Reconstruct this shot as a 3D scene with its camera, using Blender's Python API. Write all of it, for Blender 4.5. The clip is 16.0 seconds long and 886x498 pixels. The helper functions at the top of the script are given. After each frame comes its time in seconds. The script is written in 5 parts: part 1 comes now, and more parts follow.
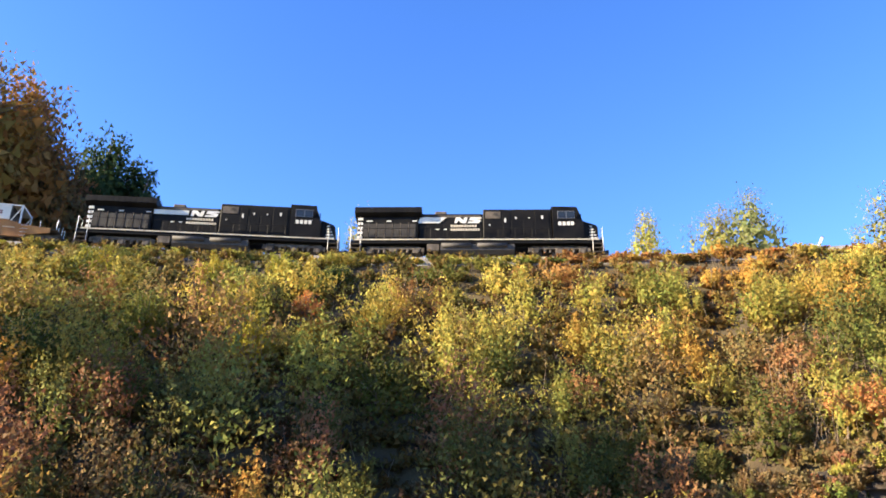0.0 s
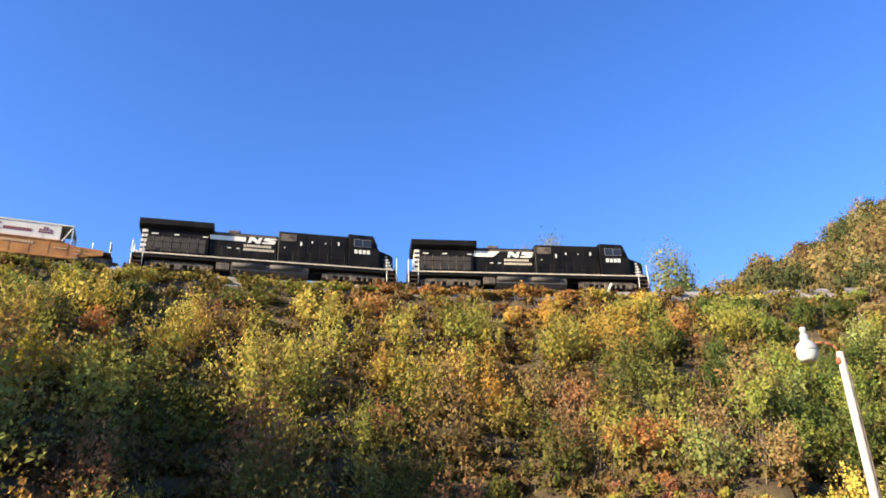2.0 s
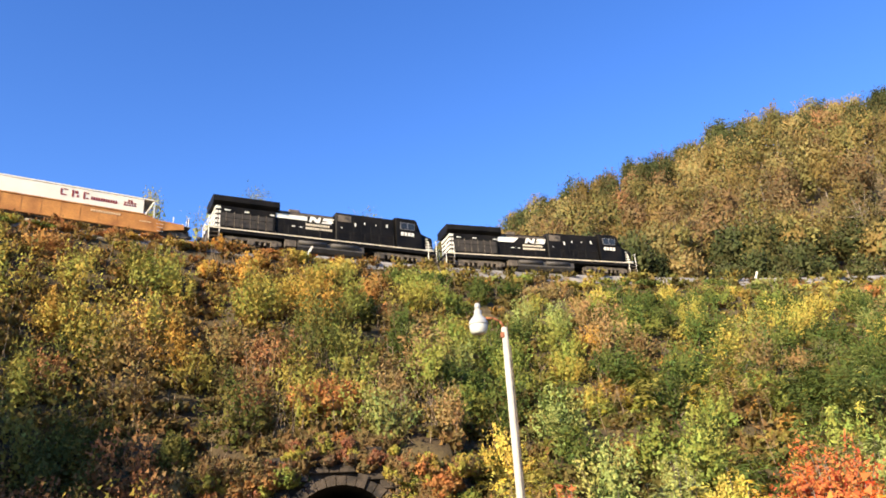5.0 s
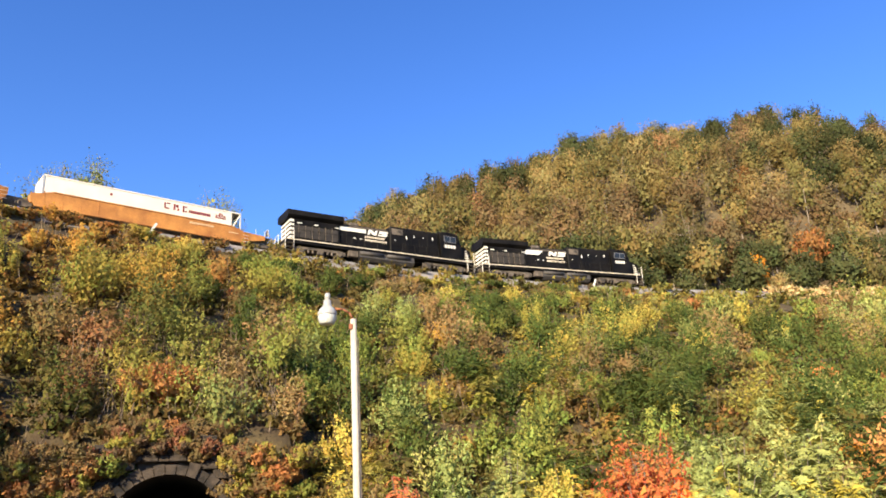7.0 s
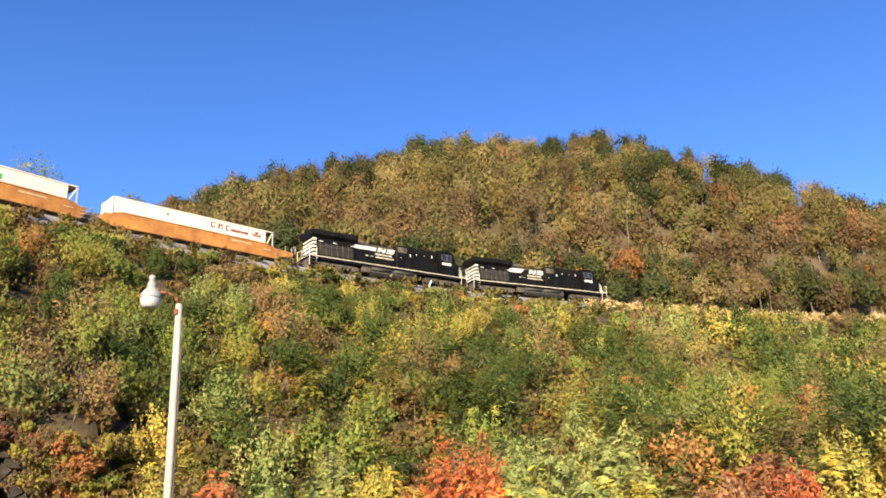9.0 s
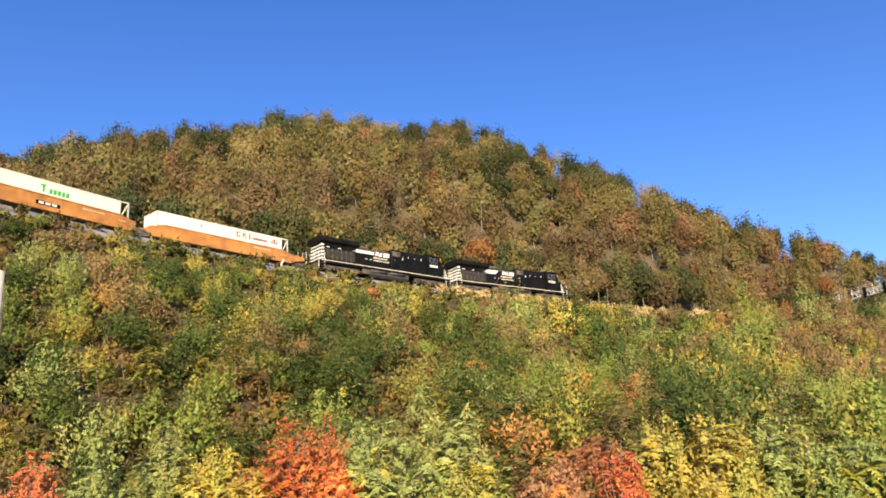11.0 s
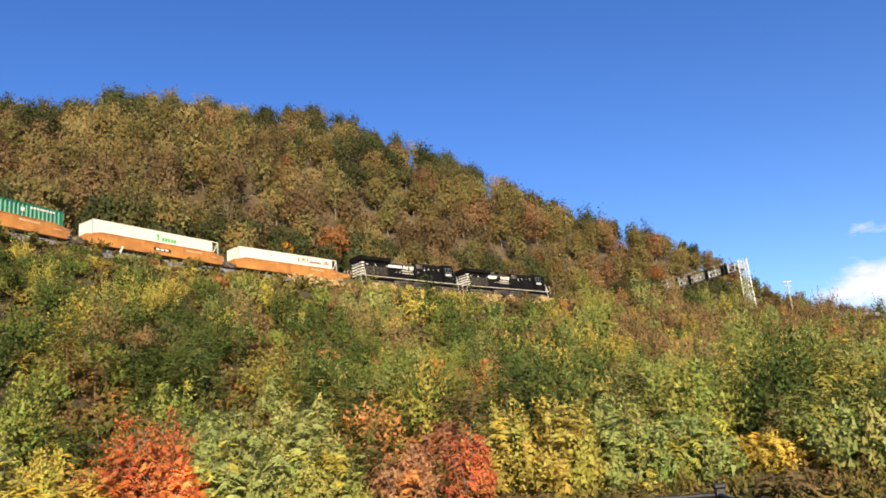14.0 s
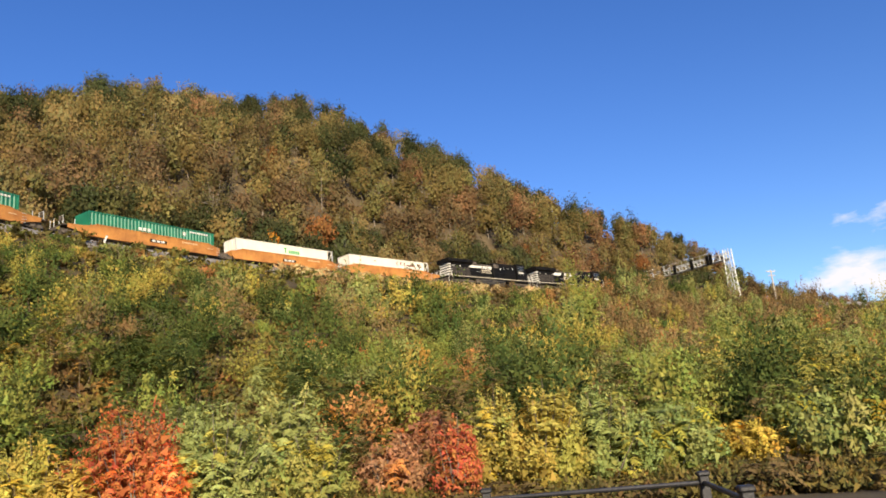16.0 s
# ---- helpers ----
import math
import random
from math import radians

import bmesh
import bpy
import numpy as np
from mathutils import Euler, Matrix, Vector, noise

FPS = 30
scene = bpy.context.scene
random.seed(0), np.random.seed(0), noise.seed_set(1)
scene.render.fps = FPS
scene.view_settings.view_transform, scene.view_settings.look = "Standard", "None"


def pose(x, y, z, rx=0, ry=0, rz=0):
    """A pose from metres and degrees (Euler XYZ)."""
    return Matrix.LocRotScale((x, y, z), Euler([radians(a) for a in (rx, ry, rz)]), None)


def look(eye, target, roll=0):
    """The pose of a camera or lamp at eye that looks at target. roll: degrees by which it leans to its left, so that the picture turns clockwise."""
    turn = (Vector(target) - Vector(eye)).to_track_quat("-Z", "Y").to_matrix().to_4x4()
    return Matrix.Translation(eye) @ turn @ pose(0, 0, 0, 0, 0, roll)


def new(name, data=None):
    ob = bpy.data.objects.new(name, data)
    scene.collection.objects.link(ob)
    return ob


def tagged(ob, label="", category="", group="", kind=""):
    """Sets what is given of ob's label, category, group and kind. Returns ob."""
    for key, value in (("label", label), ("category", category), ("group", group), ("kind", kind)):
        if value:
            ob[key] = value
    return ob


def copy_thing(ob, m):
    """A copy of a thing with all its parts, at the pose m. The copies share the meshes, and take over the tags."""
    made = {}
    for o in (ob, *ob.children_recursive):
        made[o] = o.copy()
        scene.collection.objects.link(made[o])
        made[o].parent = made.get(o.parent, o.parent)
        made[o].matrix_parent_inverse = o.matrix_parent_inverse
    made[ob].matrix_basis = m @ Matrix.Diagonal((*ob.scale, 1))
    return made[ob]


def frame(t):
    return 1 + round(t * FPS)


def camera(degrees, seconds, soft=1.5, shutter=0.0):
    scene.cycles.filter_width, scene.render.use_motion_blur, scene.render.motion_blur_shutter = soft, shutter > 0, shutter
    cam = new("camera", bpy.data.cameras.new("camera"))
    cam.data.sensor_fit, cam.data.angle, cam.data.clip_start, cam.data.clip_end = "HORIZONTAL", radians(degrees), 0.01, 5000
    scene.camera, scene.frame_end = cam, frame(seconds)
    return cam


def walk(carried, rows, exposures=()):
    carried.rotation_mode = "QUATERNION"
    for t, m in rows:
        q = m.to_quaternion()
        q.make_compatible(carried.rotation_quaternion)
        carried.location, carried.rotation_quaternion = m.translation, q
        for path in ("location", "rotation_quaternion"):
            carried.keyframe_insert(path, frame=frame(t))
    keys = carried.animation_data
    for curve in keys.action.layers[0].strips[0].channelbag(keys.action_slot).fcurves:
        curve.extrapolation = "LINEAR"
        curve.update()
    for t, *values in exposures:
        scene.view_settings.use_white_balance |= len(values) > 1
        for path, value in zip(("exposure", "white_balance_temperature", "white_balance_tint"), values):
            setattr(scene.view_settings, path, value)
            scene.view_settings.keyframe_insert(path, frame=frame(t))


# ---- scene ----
# ---- camera: stands by the road below the curve and pans with the engines ----
EYE = Vector((0, 0, 1.7))
PAN = [
    (0, 111.67, -1.52, -0.60), (0.5, 112.49, -1.03, -4.37), (1, 113.20, -0.72, -8.91), (1.5, 114.25, -0.31, -10.59),
    (2, 113.94, 0.12, -15.19), (2.5, 113.87, -0.02, -19.31), (3, 112.53, 0.40, -23.79), (3.5, 112.40, 0.64, -27.83),
    (4, 111.71, 1.01, -29.66), (4.5, 110.82, 2.09, -33.54), (5, 110.44, 2.51, -38.35), (5.2, 110.52, 2.60, -39.49),
    (7.3, 109.43, 2.59, -52.31), (7.5, 109.56, 2.77, -53.83), (8, 109.53, 2.09, -57.99), (8.5, 109.21, 1.30, -60.92),
    (9, 108.58, 1.93, -63.21), (9.5, 108.36, 2.48, -66.00), (9.7, 108.38, 1.95, -67.10), (11.8, 105.82, 3.66, -77.38),
    (12, 105.76, 3.84, -77.61), (12.5, 105.71, 4.06, -78.42), (13, 105.77, 4.33, -79.56), (13.5, 105.65, 5.20, -83.75),
    (14, 105.29, 4.98, -85.44), (14.5, 105.21, 4.72, -86.45), (15, 104.60, 4.96, -86.27), (15.5, 104.48, 5.00, -86.51),
    (16, 104.43, 5.22, -86.43),
]
cam = camera(61.05, 16.0, soft=1.75)
walk(cam, [(t, pose(*EYE, rx, ry, rz)) for t, rx, ry, rz in PAN],
     exposures=[(0.0, 1.93), (0.8, 1.74), (1.6, 1.6), (3.5, 1.46), (5.0, 1.42), (9.0, 1.15), (12.5, 0.86), (16.0, 0.64)])

# ---- light ----
SUN_DIR = Vector((-0.85, -0.22, 0.345)).normalized()
world = bpy.data.worlds.new("sky")
scene.world = world
world.use_nodes = True
wn, wl = world.node_tree.nodes, world.node_tree.links
sky = wn.new("ShaderNodeTexSky")
sky.sky_type, sky.sun_disc = "NISHITA", False
sky.sun_elevation = math.asin(SUN_DIR.z)
sky.sun_rotation = math.atan2(SUN_DIR.x, SUN_DIR.y)
sky.altitude, sky.air_density, sky.dust_density, sky.ozone_density = 500, 1.0, 0.3, 3.0
deep = wn.new("ShaderNodeHueSaturation")
deep.inputs["Hue"].default_value = 0.5165
deep.inputs["Saturation"].default_value = 1.24
wl.new(sky.outputs[0], deep.inputs["Color"])
# a few fair-weather clouds low over the far end of the valley
co_sky, cloud, spot = wn.new("ShaderNodeTexCoord"), wn.new("ShaderNodeTexNoise"), wn.new("ShaderNodeVectorMath")
squash = wn.new("ShaderNodeMapping")
squash.inputs["Scale"].default_value = (1, 1, 2.6)
wl.new(co_sky.outputs["Generated"], squash.inputs["Vector"])
wl.new(squash.outputs[0], cloud.inputs["Vector"])
cloud.inputs["Scale"].default_value, cloud.inputs["Detail"].default_value, cloud.inputs["Roughness"].default_value = 9.0, 6.0, 0.55
spot.operation = "DISTANCE"
spot.inputs[1].default_value = (0.865, -0.475, 0.115)
wl.new(co_sky.outputs["Generated"], spot.inputs[0])
near_spot, cover, amount = wn.new("ShaderNodeMapRange"), wn.new("ShaderNodeMath"), wn.new("ShaderNodeMapRange")
near_spot.inputs[1].default_value, near_spot.inputs[2].default_value = 0.02, 0.19
near_spot.inputs[3].default_value, near_spot.inputs[4].default_value = 0.15, -0.25
wl.new(spot.outputs["Value"], near_spot.inputs[0])
cover.operation = "ADD"
wl.new(cloud.outputs["Fac"], cover.inputs[0])
wl.new(near_spot.outputs[0], cover.inputs[1])
amount.inputs[1].default_value, amount.inputs[2].default_value = 0.52, 0.68
wl.new(cover.outputs[0], amount.inputs[0])
white = wn.new("ShaderNodeMixRGB")
white.inputs[2].default_value = (5.4, 5.2, 5.4, 1)
wl.new(amount.outputs[0], white.inputs[0])
wl.new(deep.outputs[0], white.inputs[1])
wl.new(white.outputs[0], wn["Background"].inputs[0])
wn["Background"].inputs[1].default_value = 0.12
sun_data = bpy.data.lights.new("sun", "SUN")
sun_data.energy, sun_data.angle, sun_data.color = 5.0, radians(0.55), (1.0, 0.84, 0.61)
sun = new("sun", sun_data)
sun.matrix_basis = look(SUN_DIR * 400, (0, 0, 0))


# ---- materials ----
def material(name, colour, rough=0.7, metal=0.0, vary=0.25, scale=3.0, fine=40.0, bump=0.1, second=None):
    """Coarse stains and fine grain over a base colour, with a little relief."""
    m = bpy.data.materials.new(name)
    m.use_nodes = True
    n, l = m.node_tree.nodes, m.node_tree.links
    b = n["Principled BSDF"]
    co = n.new("ShaderNodeTexCoord")
    big, small = n.new("ShaderNodeTexNoise"), n.new("ShaderNodeTexNoise")
    big.inputs["Scale"].default_value, small.inputs["Scale"].default_value = scale, fine
    big.inputs["Detail"].default_value = small.inputs["Detail"].default_value = 4
    l.new(co.outputs["Object"], big.inputs["Vector"])
    l.new(co.outputs["Object"], small.inputs["Vector"])
    mix = n.new("ShaderNodeMixRGB")
    mix.inputs[1].default_value = (*[c * (1 - vary) for c in colour], 1)
    mix.inputs[2].default_value = (*(second or [min(1, c * (1 + vary)) for c in colour]), 1)
    ramp = n.new("ShaderNodeMapRange")
    ramp.inputs[1].default_value, ramp.inputs[2].default_value = 0.32, 0.68
    l.new(big.outputs["Fac"], ramp.inputs[0])
    l.new(ramp.outputs[0], mix.inputs[0])
    grain = n.new("ShaderNodeMixRGB")
    grain.blend_type = "OVERLAY"
    grain.inputs[0].default_value = vary
    l.new(mix.outputs[0], grain.inputs[1])
    l.new(small.outputs["Fac"], grain.inputs[2])
    l.new(grain.outputs[0], b.inputs["Base Color"])
    b.inputs["Roughness"].default_value, b.inputs["Metallic"].default_value = rough, metal
    if bump:
        bp = n.new("ShaderNodeBump")
        bp.inputs["Strength"].default_value, bp.inputs["Distance"].default_value = bump, 0.05
        l.new(small.outputs["Fac"], bp.inputs["Height"])
        l.new(bp.outputs[0], b.inputs["Normal"])
    return m


def leaf_material(name, rough=0.6, thin=0.17, even=0.0):
    """Leaves: the shrub's own tint, each leaf a little lighter, darker or drier than the next."""
    m = bpy.data.materials.new(name)
    m.use_nodes = True
    n, l = m.node_tree.nodes, m.node_tree.links
    b = n["Principled BSDF"]
    tint, ob, geo = n.new("ShaderNodeAttribute"), n.new("ShaderNodeObjectInfo"), n.new("ShaderNodeNewGeometry")
    tint.attribute_name = "tint"
    mul = n.new("ShaderNodeMixRGB")
    mul.blend_type = "MULTIPLY"
    mul.inputs[0].default_value = 1
    l.new(tint.outputs["Color"], mul.inputs[1])
    l.new(ob.outputs["Color"], mul.inputs[2])
    hsv = n.new("ShaderNodeHueSaturation")
    hue, val = n.new("ShaderNodeMapRange"), n.new("ShaderNodeMapRange")
    hue.inputs[3].default_value, hue.inputs[4].default_value = 0.482 + 0.012 * even, 0.515 - 0.01 * even
    val.inputs[3].default_value, val.inputs[4].default_value = 0.86 + 0.1 * even, 1.2 - 0.14 * even
    wob = n.new("ShaderNodeMath")
    wob.operation = "FRACT"
    ten = n.new("ShaderNodeMath")
    ten.operation = "MULTIPLY"
    ten.inputs[1].default_value = 37.0
    l.new(geo.outputs["Random Per Island"], ten.inputs[0])
    l.new(ten.outputs[0], wob.inputs[0])
    l.new(geo.outputs["Random Per Island"], hue.inputs[0])
    l.new(wob.outputs[0], val.inputs[0])
    l.new(hue.outputs[0], hsv.inputs["Hue"])
    l.new(val.outputs[0], hsv.inputs["Value"])
    l.new(mul.outputs[0], hsv.inputs["Color"])
    l.new(hsv.outputs[0], b.inputs["Base Color"])
    b.inputs["Roughness"].default_value = rough
    b.inputs["Specular IOR Level"].default_value = 0.05
    tr, mx = n.new("ShaderNodeBsdfTranslucent"), n.new("ShaderNodeMixShader")
    l.new(hsv.outputs[0], tr.inputs["Color"])
    mx.inputs[0].default_value = thin
    l.new(b.outputs[0], mx.inputs[1])
    l.new(tr.outputs[0], mx.inputs[2])
    l.new(mx.outputs[0], n["Material Output"].inputs["Surface"])
    return m


LEAF = leaf_material("leaves", thin=0.25, even=0.7)
CROWNS = leaf_material("hill_leaves", thin=0.24, even=1.0)
BARK = material("bark", (0.19, 0.155, 0.12), 0.9, vary=0.4, scale=1.5, fine=25, bump=0.5)
SOIL = material("leaf_litter", (0.07, 0.042, 0.018), 0.95, vary=0.5, scale=0.5, fine=7, bump=0.8, second=(0.085, 0.062, 0.022))
BALLAST = material("ballast", (0.21, 0.19, 0.165), 0.95, vary=0.35, scale=0.8, fine=18, bump=0.8)
WOODFLOOR = material("forest_floor", (0.10, 0.065, 0.03), 0.95, vary=0.4, scale=0.2, fine=4, bump=0.5, second=(0.13, 0.095, 0.045))
STRAW = material("dry_grass", (0.42, 0.30, 0.13), 0.95, vary=0.3, scale=0.6, fine=9, bump=0.5)
RAIL = material("rail_steel", (0.16, 0.12, 0.10), 0.5, 0.7, scale=2, fine=30)
TIE = material("creosoted_tie", (0.09, 0.07, 0.055), 0.9, scale=2, fine=30)
BLACK = material("black_paint", (0.004, 0.004, 0.0045), 0.6, vary=0.5, scale=0.8, fine=12, bump=0.03, second=(0.010, 0.0085, 0.007))
BLACK.node_tree.nodes["Principled BSDF"].inputs["Specular IOR Level"].default_value = 0.14
GRIME = material("grimy_running_gear", (0.045, 0.037, 0.03), 0.85, vary=0.4, scale=2, fine=20, bump=0.3, second=(0.14, 0.11, 0.08))
WHITE = material("white_paint", (0.70, 0.66, 0.57), 0.5, vary=0.12, scale=1.0, fine=15, bump=0.02)
ORANGE = material("rusty_orange_paint", (0.42, 0.155, 0.035), 0.65, vary=0.3, scale=0.7, fine=10, bump=0.05, second=(0.54, 0.235, 0.05))
GREEN = material("green_container_paint", (0.015, 0.16, 0.085), 0.5, vary=0.2, scale=0.8, fine=14, bump=0.03)
RED = material("maroon_lettering", (0.22, 0.03, 0.025), 0.6)
LIME = material("green_lettering", (0.08, 0.38, 0.10), 0.6)
GLASS = material("dark_cab_glass", (0.02, 0.025, 0.03), 0.08, vary=0.1, bump=0)
STEEL = material("galvanised_steel", (0.55, 0.55, 0.53), 0.5, 0.35, vary=0.15, scale=1.2, fine=20, bump=0.05)
WOOD = material("weathered_post_paint", (0.43, 0.39, 0.32), 0.8, vary=0.2, scale=1.5, fine=18, bump=0.3)
RUST = material("rusty_arm", (0.25, 0.09, 0.04), 0.75, 0.2, scale=4, fine=30)
ENAMEL = material("grey_white_lamp_enamel", (0.33, 0.33, 0.31), 0.4, vary=0.12, scale=4, fine=30, bump=0.03)
STONE = material("sooty_stone", (0.022, 0.018, 0.014), 0.95, vary=0.5, scale=1.6, fine=14, bump=0.8, second=(0.075, 0.055, 0.038))
DARK = material("tunnel_lining", (0.05, 0.045, 0.04), 0.95, scale=1, fine=9)
BOXPAINT = material("cream_white_container_paint", (0.76, 0.69, 0.56), 0.5, vary=0.08, scale=0.7, fine=12, bump=0.02)
MARKS = material("faded_pale_marks", (0.62, 0.42, 0.22), 0.6, vary=0.15)
CREAM = material("cream_stripe_paint", (0.58, 0.50, 0.37), 0.6, vary=0.2, scale=1.0, fine=12, bump=0.02)
GRILLE = material("dark_grille", (0.026, 0.021, 0.016), 0.75, vary=0.4, scale=2, fine=20, bump=0.2)
FRAMEGREY = material("grey_window_frame", (0.16, 0.155, 0.15), 0.5)
TANK = material("dusty_tank_paint", (0.05, 0.044, 0.038), 0.7, vary=0.3, scale=1.5, fine=14, bump=0.1)
TWIG = material("dry_stalks", (0.21, 0.15, 0.095), 0.9, vary=0.35, scale=1.0, fine=10, bump=0)
FENCE = material("black_fence_paint", (0.02, 0.02, 0.022), 0.5)

# ---- the line: a rising curve round the camera ----
BEND_S = [-60.0, 20.0, 100.0, 180.0]
BEND = [-1 / 184.1, -1 / 180.1, -1 / 152.35, -1 / 730.8]
S_AXIS = np.arange(-140.0, 341.0, 1.0)
_k = np.interp(S_AXIS, BEND_S, BEND)
_th = np.concatenate([[0], np.cumsum((_k[1:] + _k[:-1]) / 2)])
HEAD = 0.13227 + _th - _th[140]
_cx = np.concatenate([[0], np.cumsum((np.cos(HEAD[1:]) + np.cos(HEAD[:-1])) / 2)])
_cy = np.concatenate([[0], np.cumsum((np.sin(HEAD[1:]) + np.sin(HEAD[:-1])) / 2)])
LINE_X, LINE_Y = -26.757 + _cx - _cx[140], 58.12 + _cy - _cy[140]
GRADE = 0.01935
RAIL_Z = 21.94 + EYE.z


def on_line(s, side=0.0, up=0.0):
    """A place on the line, s metres along it, side metres to the left of its heading; and the heading."""
    h = float(np.interp(s, S_AXIS, HEAD))
    x = float(np.interp(s, S_AXIS, LINE_X)) - side * math.sin(h)
    y = float(np.interp(s, S_AXIS, LINE_Y)) + side * math.cos(h)
    return Vector((x, y, RAIL_Z + GRADE * s + up)), h


# ---- ground: one sheet in rings round the camera ----
LINE_AZ = np.degrees(np.unwrap(np.arctan2(LINE_X, LINE_Y)))
LINE_R = np.hypot(LINE_X, LINE_Y)
SKY_AZ = [-180, -60, -20, 0, 20, 38.5, 46.5, 55.5, 62, 68, 76.5, 81.5, 87, 91, 94, 99.6, 104, 107, 109, 110.4, 118, 140, 180]
SKY_EL = [3, 3, 4, 7, 12.5, 18.2, 20.4, 22.8, 24.3, 24.8, 24.8, 22.8, 20.7, 18.6, 16.8, 13.9, 12.0, 9.7, 8.0, 6.3, 3, 2, 2]
R_SKY = 250.0
PORTAL_AZ, PORTAL_R = 31.1, 36.0
MARKERS = [(55.8, 26), (103.5, 24)]


def radii(az):
    """Rings of the ground at one bearing: (distance, height) from the camera outward."""
    a = min(max(az, LINE_AZ[0]), LINE_AZ[-1])
    rt = float(np.interp(a, LINE_AZ, LINE_R))
    s = float(np.interp(a, LINE_AZ, S_AXIS))
    zr = RAIL_Z + GRADE * s
    h = float(np.interp(s, S_AXIS, HEAD))
    # distance along the bearing for one metre across the line
    across = abs(math.cos(h) * math.cos(radians(a)) - math.sin(h) * math.sin(radians(a)))
    k = min(1 / max(across, 0.3), 2.2)
    toe = float(np.interp(az, [-180, -60, 25, 38, 60, 80, 110, 180], [25, 26, 33, 33, 27, 24, 24, 25]))
    ztoe = float(np.interp(az, [-180, -60, 20, 31, 42, 60, 180], [0, 0, -0.6, -1.5, -0.6, -0.2, -0.6]))
    edge = rt - 4.6 * k
    berm = float(np.interp(az, [94, 99, 103, 108, 115], [0, 1.6, 3.2, 2.2, 0]))
    wall = (toe + 0.5, ztoe + 0.5 * (zr - 2.0 - ztoe) / (edge - toe))
    if abs(az - PORTAL_AZ) < 10:
        f = min(1.0, (10 - abs(az - PORTAL_AZ)) / 2.0)
        toe = toe + (PORTAL_R + 0.3 - toe) * f
        ztoe = ztoe + (-2.9 - ztoe) * f
        line = ztoe + 0.5 * (zr - 2.0 - ztoe) / (edge - toe)
        wall = (toe + 0.5, line + (5.2 - line) * f)
    sky_el = float(np.interp(az, SKY_AZ, SKY_EL))
    back = rt + 15 * k
    rsky = max(R_SKY, back + 60)
    zsky = EYE.z + rsky * math.tan(radians(sky_el))
    return [(1.0, 0), (8, 0), (16, -0.1), (toe, ztoe), wall, (edge, zr - 2.0 + berm), (rt - 2.7 * k, zr - 0.55), (rt - 1.5 * k, zr - 0.22), (rt + 10 * k, zr - 0.25),
            (back, zr - 0.3), (rsky, zsky), (rsky + 60, zsky - 4 if zsky > zr else zr - 6), (700, 20), (3500, 0)]


def ground_z(az, r):
    p = radii(az)
    rr, zz = [q[0] for q in p], [q[1] for q in p]
    z = float(np.interp(r, rr, zz))
    toe, edge, back, rsky = p[4][0], p[5][0], p[9][0], p[10][0]
    if toe < r < edge:
        u = (r - toe) / (edge - toe)
        bow = float(np.interp(az, [30, 60, 90], [0.35, -0.6, -3.2]))
        z += math.sin(u * math.pi) * (bow + 0.8 * noise.noise(Vector((az * 0.13, r * 0.09, 0.3))))
    if back < r < rsky:
        u = (r - back) / (rsky - back)
        z += math.sin(u * math.pi) * (7 + 6 * noise.noise(Vector((az * 0.08, r * 0.02, 4.3))))
    return z


def polar(az, r, up=0.0):
    return Vector((r * math.sin(radians(az)), r * math.cos(radians(az)), ground_z(az, r) + up))


def build_ground():
    azs = [-180 + i * 1.5 for i in range(80)] + [-60 + i * 1.0 for i in range(185)] + [125 + i * 1.83333 for i in range(31)]
    steps = [1, 2, 2, 3, 1, 22, 3, 2, 3, 2, 16, 3, 3, 4]
    verts, faces, mats = [], [], []
    for az in azs:
        p = radii(az)
        rs = [p[0][0]]
        for i in range(1, len(p)):
            rs += [p[i - 1][0] + (p[i][0] - p[i - 1][0]) * (j + 1) / steps[i] for j in range(steps[i])]
        verts += [polar(az, r) for r in rs]
    n = sum(steps[1:]) + 1
    first = len(verts)
    verts.append(Vector((0, 0, 0)))
    m = len(azs)
    wall0 = sum(steps[1:4])
    bench0 = sum(steps[1:6])
    bench1 = sum(steps[1:9])
    for i in range(m):
        j = (i + 1) % m
        for k in range(n - 1):
            if wall0 <= k <= wall0 and abs(azs[i] + 0.5 - PORTAL_AZ) < 3.9:
                continue
            faces.append((i * n + k, j * n + k, j * n + k + 1, i * n + k + 1)[::-1])
            grassy = 75 < azs[i] < 104 and k < bench0 + 3
            mats.append((2 if grassy else 1) if bench0 <= k < bench1 else 3 if k >= bench1 else 0)
        faces.append((first, i * n, j * n)[::-1])
        mats.append(0)
    me = bpy.data.meshes.new("ground")
    me.from_pydata([tuple(v) for v in verts], [], faces)
    me.materials.append(SOIL)
    me.materials.append(BALLAST)
    me.materials.append(STRAW)
    me.materials.append(WOODFLOOR)
    me.polygons.foreach_set("material_index", mats)
    me.polygons.foreach_set("use_smooth", [True] * len(faces))
    ob = new("ground", me)
    tagged(ob, "steep embankment soil with leaf litter and a gravel railway bench", "ground", kind="structure")
    return ob


ground = build_ground()


# ---- leaves and stems ----
def rng(seed):
    return np.random.default_rng(seed)


def leaf_triangles(p, way, nrm, size, slim):
    """One pointed leaf at each place p, along way, facing nrm."""
    u = np.cross(nrm, way)
    u /= np.linalg.norm(u, axis=1)[:, None] + 1e-9
    v = way / (np.linalg.norm(way, axis=1)[:, None] + 1e-9)
    return np.stack([p - v * size * 0.5 - u * size * slim, p - v * size * 0.4 + u * size * slim, p + v * size * 0.8], 1).reshape(-1, 3)


